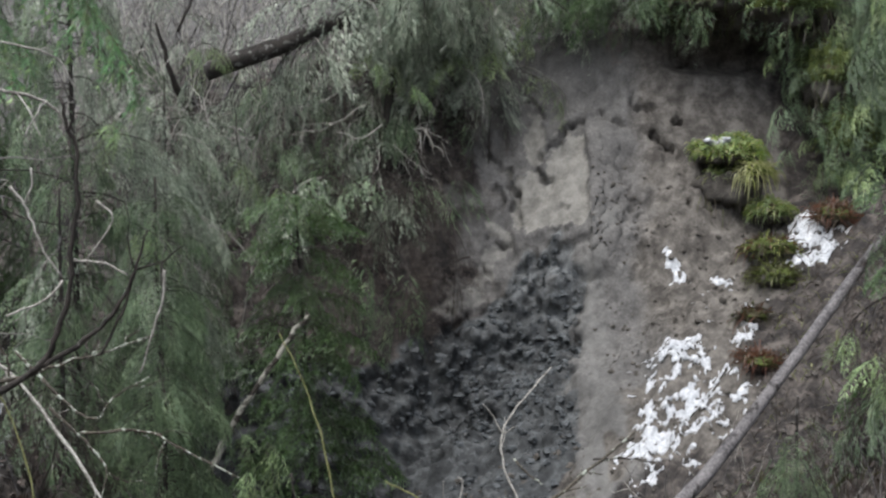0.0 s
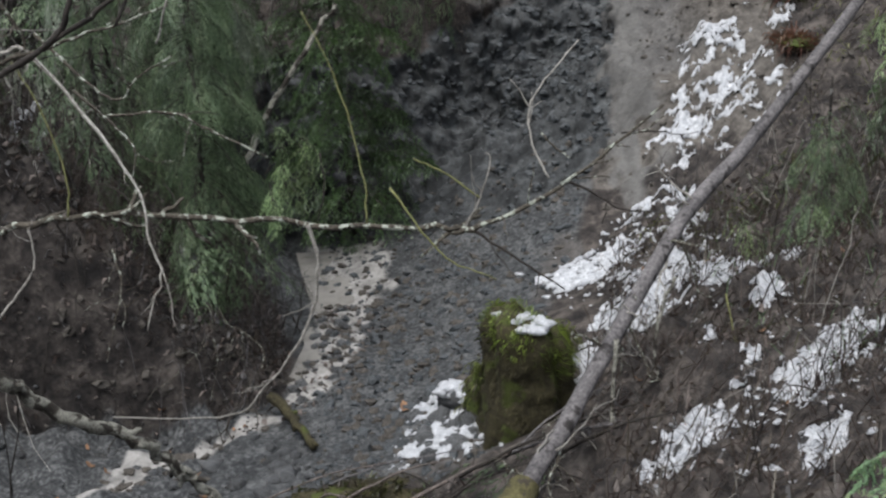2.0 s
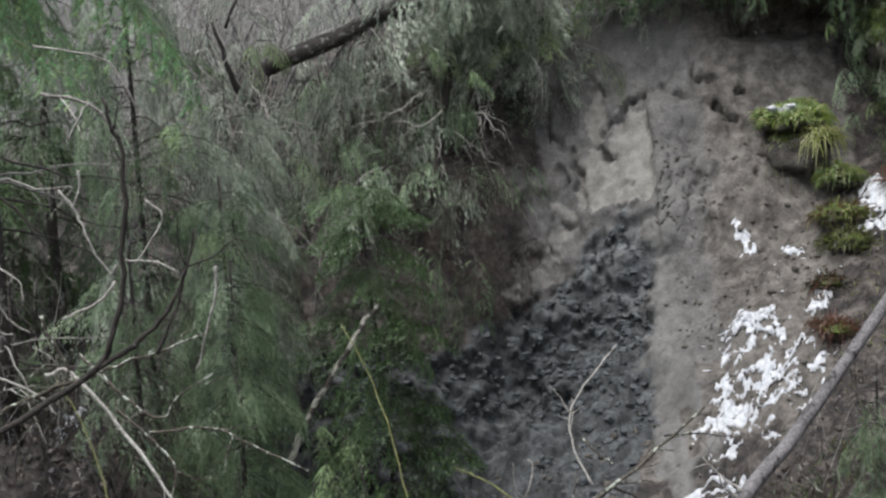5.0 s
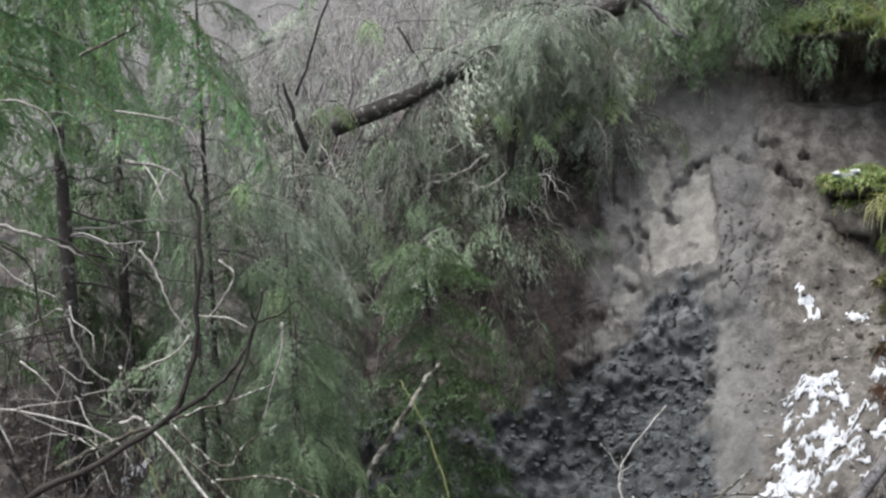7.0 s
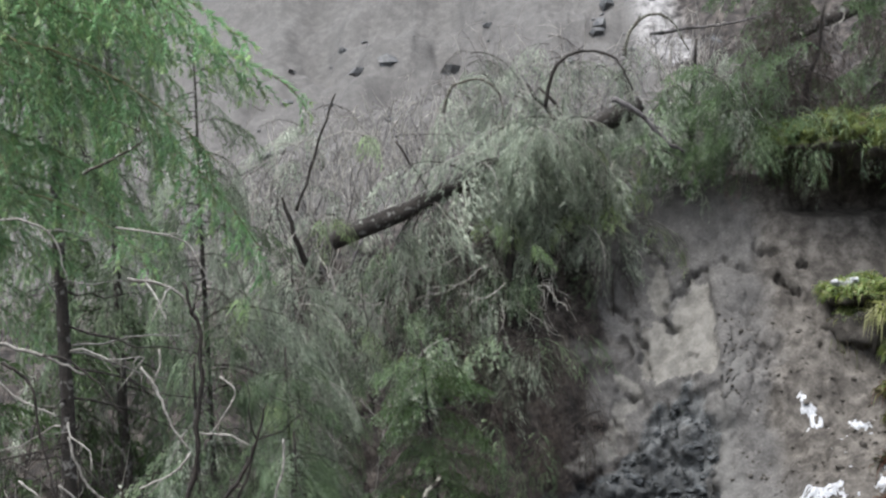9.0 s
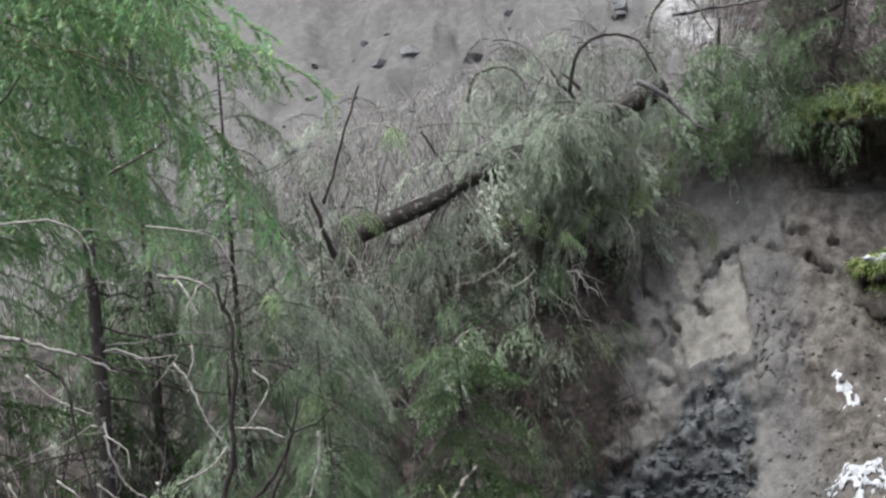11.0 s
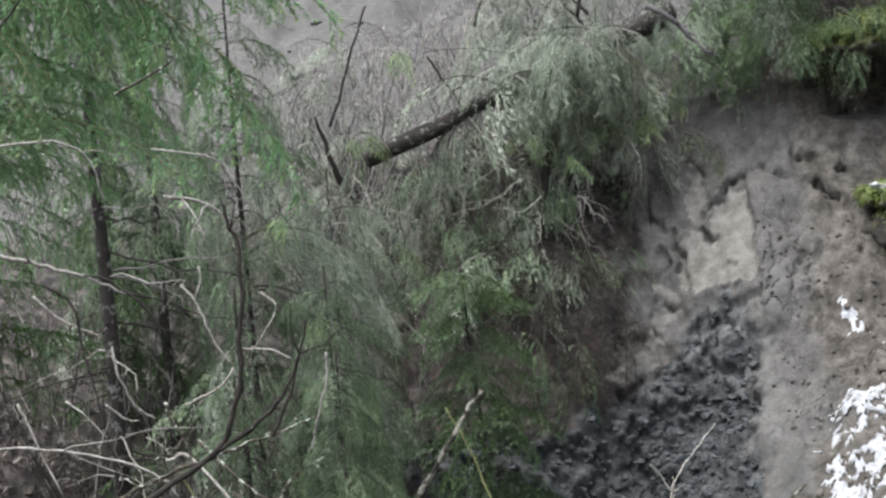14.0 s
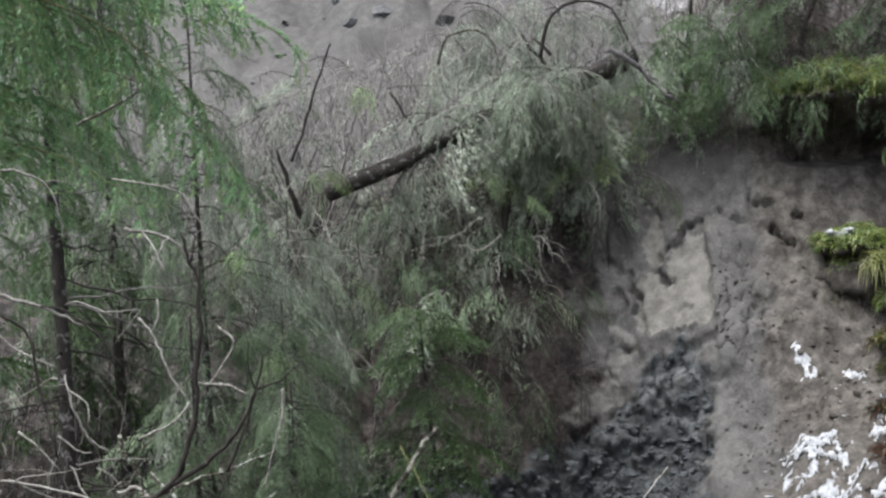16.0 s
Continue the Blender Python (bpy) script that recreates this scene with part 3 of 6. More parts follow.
    zones = {"zone_brown": brown, "zone_grey": grey, "zone_blue": blue, "zone_silt": silt, "zone_gravel": bed, "zone_sand": sand, "zone_pale": pale, "zone_lower": step(0.35, -0.35, Z - 1.8 - 0.1 * X + 0.35 * fbm(X, Y, Z, 1.6, 3, 125)), "zone_mud": bed * step(-0.1, 0.35, X - 0.32 * (Y - 7.6) + 0.25 * fbm(X, Y, Z, 2.0, 3, 123)), "zone_wash": wash}
    ny, nx = X.shape
    idx = np.arange(nx * ny).reshape(ny, nx)
    quads = np.stack([idx[:-1, :-1], idx[:-1, 1:], idx[1:, 1:], idx[1:, :-1]], -1)
    wq = (w[:-1, :-1] + w[1:, 1:]) / 2
    bq = (bed[:-1, :-1] + bed[1:, 1:]) / 2
    is_face, is_bed = wq > 0.3, (bq > 0.5) & (wq <= 0.3)
    flat = P.reshape(-1, 3)
    for name, mask, label, cat in (
        ("ground", ~(is_face | is_bed), "brown forest soil of a steep wooded gully", "ground"),
        ("clay_scarp", is_face, "raw landslide scarp of grey and blue clay", "cliff"),
        ("debris_fan", is_bed, "grey gravelly mud tongue in the gully bed", "ground"),
    ):
        q = quads[mask]
        used, inv = np.unique(q, return_inverse=True)
        me = bpy.data.meshes.new(name)
        me.from_pydata(flat[used].tolist(), [], inv.reshape(-1, 4).tolist())
        for zname, arr in zones.items():
            at = me.attributes.new(zname, "FLOAT", "POINT")
            at.data.foreach_set("value", arr.reshape(-1)[used].astype(np.float32))
        me.polygons.foreach_set("use_smooth", [True] * len(q))
        me.materials.append(LAND)
        me.update()
        tagged(new(name, me), label, cat, kind="structure")
    return P, w, blue


LAND_P, LAND_W, LAND_BLUE = build_land()


SURFACE = surface(*np.meshgrid(GX, GY))


def bisect_x(x):
    return int(np.searchsorted(GX, x)) - 1


def bisect_y(y):
    return int(np.searchsorted(GY, y)) - 1


def ground_z(x, y):
    """Ground height at one place, between the land's grid points."""
    i = min(max(bisect_x(x), 0), len(GX) - 2)
    j = min(max(bisect_y(y), 0), len(GY) - 2)
    u, v = (x - GX[i]) / (GX[i + 1] - GX[i]), (y - GY[j]) / (GY[j + 1] - GY[j])
    a = SURFACE[j, i] * (1 - u) + SURFACE[j, i + 1] * u
    b = SURFACE[j + 1, i] * (1 - u) + SURFACE[j + 1, i + 1] * u
    return float(a * (1 - v) + b * v)


# ---------------------------------------------------------------- spruce boughs
def needles_along(g, pts, rng, gap, length, width, slot, per=2, flat=0.85, lean=1.0, tip_slot=None):
    """Needles on both sides of a twig."""
    for i in range(len(pts) - 1):
        a, b = pts[i], pts[i + 1]
        seg = b - a
        if seg.length < 1e-5:
            continue
        d = seg.normalized()
        s = d.cross(Vector((0, 0, 1)))
        if s.length < 0.1:
            s = Vector((rng.uniform(-1, 1), rng.uniform(-1, 1), 0))
        s.normalize()
        u = s.cross(d)
        for k in range(max(1, int(seg.length / gap))):
            p = a + seg * rng.random()
            for j in range(per):
                w = rng.uniform(0, 2 * math.pi)
                out = s * math.cos(w) + u * math.sin(w) * flat
                tip = p + (d * lean + out).normalized() * length * rng.uniform(0.7, 1.2)
                g.blade(p, tip, width, slot if tip_slot is None or i < len(pts) - 2 else tip_slot)


def bough_mesh(name, seed, needles, length=1.3, twigs=26, twig_len=0.42, hang=0.8, bend=(8, -60), gap=0.014, nlen=0.04, nwid=0.006, per=2, spread=0.8, wood=BARK, bare=0.1, sub=3, arch=0.9, thick=0.008, fan=0.35, lean=1.5, tips=None, clump=0.0):
    """A spruce bough that starts along +X and bends over: a stem, side twigs that hang, needles; fan: how far the small
    twigs splay; lean: how close needles lie to the twig; clump: how much the twigs gather in tufts."""
    rng = random.Random(seed)
    g = Geo()
    n = 10
    cur, stem, yaw = Vector((0, 0, 0)), [Vector((0, 0, 0))], 0.0
    for i in range(n):
        s = (i + 0.5) / n
        a = radians(bend[0] + (bend[1] - bend[0]) * s ** arch)
        yaw += rng.uniform(-0.12, 0.12)
        cur = cur + Vector((math.cos(a) * math.cos(yaw), math.cos(a) * math.sin(yaw), math.sin(a))) * length / n
        stem.append(cur.copy())
    g.tube(stem, thick * length + 0.001, 0.0015, 5, 0)
    tip = 1 if tips is None else 2

    def along(s):
        q = s * n
        i = min(int(q), n - 1)
        return stem[i].lerp(stem[i + 1], q - i), (stem[i + 1] - stem[i]).normalized()

    for k in range(twigs):
        s = (k + rng.random()) / twigs
        s = bare + (1 - bare) * (s + clump * math.sin(s * 22.0 + seed) / 22.0)
        p, d = along(min(max(s, 0.0), 0.999))
        sgn = 1 if k % 2 else -1
        across = d.cross(Vector((0, 0, 1))).normalized() * sgn
        out = (d * rng.uniform(0.55, 0.85) + (across + Vector((0, 0, rng.uniform(-0.25, 0.15)))) * rng.uniform(0.6, 1.0) * spread).normalized()
        ln = twig_len * (1.15 - 0.7 * s) * rng.uniform(0.6, 1.25)
        pts, cur, dr = [p.copy()], p.copy(), out
        m = 5
        for i in range(m):
            dr = (dr + Vector((rng.uniform(-0.06, 0.06), rng.uniform(-0.06, 0.06), -hang * (0.25 + 0.15 * i)))).normalized()
            cur = cur + dr * ln / m
            pts.append(cur.copy())
        g.tube([pts[0], pts[2], pts[5]], 0.0022, 0.001, 3, 0, cap=False)
        needles_along(g, pts, rng, gap, nlen, nwid, 1, per, lean=lean, tip_slot=tip)
        for j in range(sub):
            i = 1 + (j * (m - 1)) // max(sub, 1)
            q = pts[i].copy()
            dd = (pts[i + 1] - pts[i]).normalized()
            side = dd.cross(Vector((0, 0, 1)))
            if side.length < 0.2:
                side = Vector((rng.uniform(-1, 1), rng.uniform(-1, 1), 0))
            side = side.normalized() * (1 if j % 2 else -1)
            o = (dd + side * rng.uniform(0.6, 1.4) * fan + Vector((0, 0, rng.uniform(-0.35, 0.05) * hang))).normalized()
            l2 = ln * rng.uniform(0.35, 0.65)
            e = q + o * l2 - Vector((0, 0, hang * 0.3 * l2))
            p2 = [q, q + o * l2 * 0.4, q.lerp(e, 0.72) + o * 0.06 * l2, e]
            needles_along(g, p2, rng, gap, nlen * 0.85, nwid, 1, per, lean=lean, tip_slot=tip)
    needles_along(g, stem[2:], rng, gap, nlen, nwid, 1, per, lean=lean)
    return g.split(0, name, [wood]), g.split(1, "needles", [needles] + ([tips] if tips else []))


FAR_GREY = [bough_mesh("hanging_bough", 10 + i, GREYGREEN, 1.1, 15, 0.54, 1.1, (12, -80), 0.034, 0.075, 0.0078, 2, 0.85, PALE_TWIG if i % 2 else TWIG, sub=3, fan=0.4, clump=0.8, lean=2.2) for i in range(6)]
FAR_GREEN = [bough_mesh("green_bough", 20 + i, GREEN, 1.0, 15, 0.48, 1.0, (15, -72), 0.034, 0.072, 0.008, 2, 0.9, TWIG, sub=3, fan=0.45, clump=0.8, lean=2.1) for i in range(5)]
FAR_LIGHT = [bough_mesh("light_bough", 25 + i, LIGHT, 0.8, 14, 0.34, 0.75, (15, -60), 0.022, 0.045, 0.009, 2, 0.9, sub=3, fan=0.6, clump=0.8) for i in range(3)]
FAR_DARK = [bough_mesh("dark_bough", 30 + i, DARKGREEN, 0.7, 15, 0.34, 0.6, (12, -40), 0.024, 0.055, 0.009, 2, 1.0, sub=2, fan=0.7, lean=1.5, tips=GREEN) for i in range(3)]
FAR_BROWN = [bough_mesh("dead_bough", 40 + i, BROWN, 1.1, 17, 0.52, 1.2, (10, -85), 0.055, 0.06, 0.0062, 2, 0.8, TWIG, sub=2) for i in range(4)]
NEAR = [bough_mesh("near_bough", 50 + i, BRIGHT, 1.15, 20, 0.36, 1.0, (8, -50), 0.0060, 0.025, 0.0047, 2, 0.9, YOUNG_SHOOT, arch=1.1, sub=2, thick=0.004, fan=0.6, lean=1.0, tips=FRESH_TIPS, clump=0.6) for i in range(3)]
LAYERED = [bough_mesh("layered_bough", 80 + i, BRIGHT, 1.15, 18, 0.34, 0.5, (12, -42), 0.0060, 0.025, 0.0047, 2, 0.95, YOUNG_SHOOT, arch=1.2, sub=2, thick=0.004, fan=0.65, lean=1.0, tips=FRESH_TIPS, clump=0.6) for i in range(3)]


def aim(p, azimuth, pitch, roll=0.0, size=1.0):
    """Pose of a bough that leaves p towards azimuth (degrees from +X), pitched up."""
    return Matrix.Translation(p) @ Euler((radians(roll), radians(-pitch), radians(azimuth))).to_matrix().to_4x4() @ Matrix.Scale(size, 4)


def spruce(where, top, crown, count, meshes, label, radius=0.05, reach=(0.6, 1.0), pitch=(-25, 5), facing=None, lean=(0, 0), seed=0, group="spruce trees", profile=1.0, name="spruce_tree", bare_twigs=0):
    """An upright spruce: trunk, and boughs from crown[0] to crown[1]."""
    rng = random.Random(seed)
    base = Vector((where[0], where[1], ground_z(*where) - 0.05))
    t = thing(name, base, label, "tree", group)
    top = max(top, crown[1] - base.z + 0.1)
    tip = base + Vector((lean[0], lean[1], top))
    line = wander(base, tip, 10, radius * 0.25, rng)
    g = Geo()
    g.tube(line, radius, 0.008, 8, 0, 0.08, rng)
    part("trunk", g.mesh("trunk", [BARK]), t)
    for i in range(count):
        s = (i + rng.random()) / count
        h = crown[0] + (crown[1] - crown[0]) * s
        k = min(max((h - base.z) / top, 0), 1) * 10
        j = min(int(k), 9)
        p = line[j].lerp(line[j + 1], k - j)
        az = rng.uniform(0, 360) if facing is None else facing[0] + rng.uniform(-1, 1) * facing[1]
        size = (reach[0] + (reach[1] - reach[0]) * rng.random()) * (1 - (1 - profile) * s)
        part("bough", rng.choice(meshes), t, m=aim(p, az, rng.uniform(*pitch) + 25 * max(0.0, s - 0.75), rng.uniform(-30, 30), size * (1 - 0.5 * max(0.0, s - 0.7))))
    for i in range(bare_twigs):
        h = base.z + rng.uniform(0.2, max(0.3, crown[0] - base.z))
        k = min((h - base.z) / top, 1) * 10
        j = min(int(k), 9)
        p = line[j].lerp(line[j + 1], k - j)
        az, ln = rng.uniform(0, 2 * math.pi), rng.uniform(0.4, 1.0)
        e = p + Vector((math.cos(az), math.sin(az), rng.uniform(-0.35, 0.1))) * ln
        g = Geo()
        pts = wander(p, e, 6, 0.03, rng)
        g.tube(pts, 0.008, 0.002, 4, 0)
        for q in range(4):
            a = rng.choice(pts[2:])
            g.tube(wander(a, a + Vector((rng.uniform(-0.2, 0.2), rng.uniform(-0.2, 0.2), rng.uniform(-0.2, 0.02))), 3, 0.015, rng), 0.003, 0.001, 3, 0)
        part("dead_branch", g.mesh("dead_branch", [PALE_TWIG if rng.random() < 0.4 else TWIG]), t)
    return t


# near spruce on the bank beside the camera
near_spruce = spruce((-2.55, 4.8), 6.5, (4.0, 4.95), 32, LAYERED * 2 + NEAR, "young spruce with fresh bright green drooping boughs", 0.06, (0.65, 1.1), (-16, 10), (-35, 60), seed=3)
nr = random.Random(77)
for i in range(13):
    part("bough", (LAYERED + NEAR)[i % 6], near_spruce, m=aim(Vector((-2.55, 4.8, nr.uniform(4.6, 5.25))), nr.uniform(-24, 16), nr.uniform(-12, 6), nr.uniform(-20, 20), nr.uniform(1.05, 1.5)))
for i in range(16):
    part("bough", (LAYERED + NEAR)[i % 6], near_spruce, m=aim(Vector((-2.55, 4.8, nr.uniform(3.72, 4.1))), nr.uniform(-110, 30), nr.uniform(-8, 14), nr.uniform(-20, 20), nr.uniform(0.5, 0.75)))
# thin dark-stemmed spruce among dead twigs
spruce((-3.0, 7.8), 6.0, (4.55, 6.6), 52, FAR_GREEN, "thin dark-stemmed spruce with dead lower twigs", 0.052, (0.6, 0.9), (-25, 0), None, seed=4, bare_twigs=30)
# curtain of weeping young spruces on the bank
# darker needles: partly a greener hue, partly gully shade put into the colour
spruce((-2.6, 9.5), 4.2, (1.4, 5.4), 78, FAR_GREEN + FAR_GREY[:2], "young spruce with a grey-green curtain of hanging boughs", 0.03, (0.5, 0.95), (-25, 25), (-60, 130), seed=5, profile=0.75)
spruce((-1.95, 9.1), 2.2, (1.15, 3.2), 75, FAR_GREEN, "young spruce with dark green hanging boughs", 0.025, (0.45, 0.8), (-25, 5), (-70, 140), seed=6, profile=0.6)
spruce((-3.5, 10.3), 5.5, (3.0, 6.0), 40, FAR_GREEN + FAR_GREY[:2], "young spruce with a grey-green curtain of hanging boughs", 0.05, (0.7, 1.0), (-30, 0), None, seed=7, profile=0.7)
spruce((-1.02, 10.6), 2.5, (0.5, 3.15), 105, FAR_DARK, "small dense dark green spruce at the foot of the scarp", 0.03, (0.45, 1.15), (-25, 25), (-80, 130), lean=(-0.15, -0.1), seed=8, profile=0.72)


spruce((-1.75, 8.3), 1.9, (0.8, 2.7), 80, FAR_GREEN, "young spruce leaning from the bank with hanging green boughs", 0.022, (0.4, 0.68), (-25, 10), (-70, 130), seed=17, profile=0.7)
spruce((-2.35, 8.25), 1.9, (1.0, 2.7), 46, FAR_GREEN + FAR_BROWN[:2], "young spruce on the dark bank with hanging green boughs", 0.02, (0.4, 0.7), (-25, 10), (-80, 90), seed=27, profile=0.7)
spruce((-2.1, 10.2), 2.6, (2.0, 3.9), 62, FAR_GREY, "young spruce with pale grey-green hanging sprays", 0.022, (0.45, 0.75), (-25, 20), (-80, 140), seed=28, profile=0.75)
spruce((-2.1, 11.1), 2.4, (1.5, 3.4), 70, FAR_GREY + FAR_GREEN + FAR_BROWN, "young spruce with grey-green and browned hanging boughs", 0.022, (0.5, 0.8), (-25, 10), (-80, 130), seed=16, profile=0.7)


# ---------------------------------------------------------------- toppled spruces over the scarp's lip
def fallen_spruce():
    rng = random.Random(9)
    t = thing("fallen_spruce", (0.78, 13.58, 5.36), "toppled spruce with a bare dark trunk and grey-green hanging boughs", "tree")
    line = wander((0.78, 13.58, 5.36), (-2.15, 12.3, 4.12), 12, 0.02, rng)
    g = Geo()
    g.tube(line, 0.105, 0.078, 12, 0, 0.13, rng)
    part("trunk", g.mesh("trunk", [BARK]), t, "dark rough bark with broken stubs")
    for i in range(70):
        s = rng.random() ** 0.8
        s = 0.40 + 0.42 * s if i % 14 else 0.1 + 0.28 * s
        k = (1 - s) * 12
        p = line[min(int(k), 11)].lerp(line[min(int(k) + 1, 12)], k % 1)
        az = rng.choice((-60, -110, -20, -150)) + rng.uniform(-30, 30)
        over = 0.4 < s < 0.86 and i % 3
        part("bough", rng.choice(FAR_GREY), t, m=aim(p + Vector((0, -0.1, 0.1 if over else -0.08)), az, rng.uniform(-25, 25) if over else rng.uniform(-60, -15), rng.uniform(-25, 25), rng.uniform(0.45, 1.0)))


fallen_spruce()


def drape(name, label, seed, count, xr, zr, meshes, sizes, pitch=(-40, 10), off=(-0.3, -0.05), stem=None):
    """A tree that has slid down over the scarp, its boughs spread on the face."""
    rng = random.Random(seed)
    t = thing(name, stem[0], label, "tree", "slid spruces")
    g = Geo()
    g.tube(wander(stem[0], stem[1], 9, 0.03, rng), 0.05, 0.012, 7, 0, 0.05, rng)
    part("trunk", g.mesh("trunk", [TWIG]), t)
    for i in range(count):
        x, z = rng.uniform(*xr), zr[0] + (zr[1] - zr[0]) * rng.random()
        y = float(base_line(np.array(x))) + 2.75 * min(max(z, 0) / 4.4, 1.02) + rng.uniform(*off)
        part("bough", rng.choice(meshes), t, m=aim(Vector((x, y, z)), rng.uniform(-160, -20), rng.uniform(*pitch), rng.uniform(-25, 25), rng.uniform(*sizes)))
    return t


drape("dead_spruce", "dead brown spruce top hanging down over the scarp", 12, 95, (-1.6, 0.25), (2.2, 4.3), FAR_BROWN * 3 + FAR_GREEN[:1], (0.4, 0.85), stem=((-0.4, 13.2, 4.5), (-0.9, 11.9, 1.9)))
drape("slid_spruce", "spruce slid over the lip with grey-green hanging boughs", 13, 60, (-1.9, -0.3), (3.0, 4.2), FAR_GREY + FAR_GREEN, (0.5, 0.9), stem=((-1.2, 13.3, 4.4), (-1.6, 12.3, 3.0)))
drape("slid_spruce", "spruce slid over the lip with green hanging boughs", 14, 44, (-0.4, 0.85), (4.1, 5.0), FAR_GREY + FAR_LIGHT, (0.4, 0.85), off=(-0.7, -0.25), stem=((0.2, 13.6, 4.9), (-0.1, 13.2, 4.2)))
drape("slid_spruce", "spruce leaning over the lip with green hanging boughs", 15, 84, (0.9, 2.2), (4.75, 5.7), FAR_GREY[:1] + FAR_GREEN[:2] + FAR_DARK * 2, (0.5, 0.9), off=(-0.5, 0.2), stem=((1.2, 13.8, 4.6), (1.4, 13.6, 6.0)))


drape("slid_spruce", "spruce top leaning over the toppled trunk with pale grey-green sprays", 18, 60, (-0.75, 1.0), (4.5, 5.7), FAR_GREY, (0.4, 0.8), off=(-0.5, 0.2), stem=((0.4, 13.9, 4.5), (-0.3, 13.2, 5.6)))
drape("slid_spruce", "pale spruce sprays behind the toppled trunk", 24, 34, (-0.9, 1.9), (5.0, 6.2), FAR_GREY, (0.4, 0.8), off=(0.5, 1.2), stem=((0.4, 14.3, 4.8), (-0.2, 14.2, 5.7)))
drape("slid_spruce", "tangle of low pale grey-green spruce sprays at the edge", 19, 44, (-3.5, -1.7), (3.5, 4.7), FAR_GREY, (0.35, 0.7), off=(-0.5, 0.3), stem=((-2.4, 13.2, 3.6), (-2.7, 12.8, 4.6)))
drape("slid_spruce", "dark tangle of spruce boughs above the turf edge", 20, 100, (1.8, 4.2), (5.0, 6.7), FAR_DARK + FAR_BROWN * 2, (0.5, 0.9), off=(-0.3, 0.3), stem=((2.4, 14.2, 4.8), (2.7, 13.7, 6.3)))


drape("slid_spruce", "fresh green sprays hanging over the turf edge", 21, 34, (1.5, 3.6), (4.75, 5.15), FAR_GREEN + FAR_DARK, (0.25, 0.5), off=(-0.75, -0.3), stem=((2.2, 13.6, 4.7), (2.8, 13.3, 4.9)))
drape("slid_spruce", "green sprays hanging beside the raw slope", 22, 56, (3.2, 4.1), (3.2, 4.5), FAR_LIGHT[:2] + FAR_GREEN + FAR_BROWN[:1], (0.3, 0.6), off=(-0.75, -0.3), stem=((3.7, 13.2, 3.9), (3.6, 12.9, 4.6)))


drape("slid_spruce", "light green sprays hanging from the turf corner", 23, 64, (3.1, 4.2), (4.2, 5.2), FAR_LIGHT[:2] + FAR_GREEN[:2], (0.35, 0.7), off=(-0.9, -0.4), stem=((3.8, 13.3, 4.4), (3.5, 12.9, 5.2)))


# bright young sprigs that stand out of the grey-green
FRESH = [bough_mesh("fresh_sprig", 70 + i, (FRESH_TIPS, LIGHT)[i], 0.7, 14, 0.22, 0.5, (10, -55), 0.012, 0.035, 0.006, 2, 0.9, sub=2) for i in range(2)]


def sprigs(spots):
    rng = random.Random(29)
    for x, y, z, az, size in spots:
        t = thing("spruce_sprig", (x, y, z), "fresh yellow-green spruce sprig among grey boughs", "sprig", "fresh sprigs")
        for k in range(3):
            part("bough", rng.choice(FRESH), t, m=aim(Vector((x, y, z + 0.03 * k)), az + rng.uniform(-30, 30), rng.uniform(-30, 5), rng.uniform(-20, 20), size * rng.uniform(0.7, 1.1)))


sprigs((
    (-2.19, 8.82, 3.64, -60, 0.55),
    (-1.37, 10.53, 3.12, -25, 0.90),
    (-2.01, 11.61, 4.27, -60, 0.60),
    (-1.75, 11.81, 4.98, -60, 0.70),
    (-2.10, 11.30, 4.23, -80, 0.60),
    (-0.62, 12.34, 4.19, -60, 0.60),
    (-0.37, 12.17, 3.96, -50, 0.60),
    (-1.51, 9.67, 3.35, -50, 0.70),
    (-1.96, 8.64, 2.93, -60, 0.60),
    (1.86, 7.42, 1.39, -60, 0.35),
    (-1.32, 8.46, 1.64, -60, 0.40),
    (2.54, 8.57, 2.29, -100, 0.45),
    (1.38, 7.19, 1.37, -70, 0.45),
    (-1.32, 8.25, 1.35, -70, 0.50),
    (-1.13, 8.35, 1.61, -70, 0.50),
    (-1.23, 8.30, 1.45, -70, 0.50),
    (2.69, 8.40, 2.17, -120, 0.80),
    (2.81, 8.50, 2.27, -60, 0.70),
))


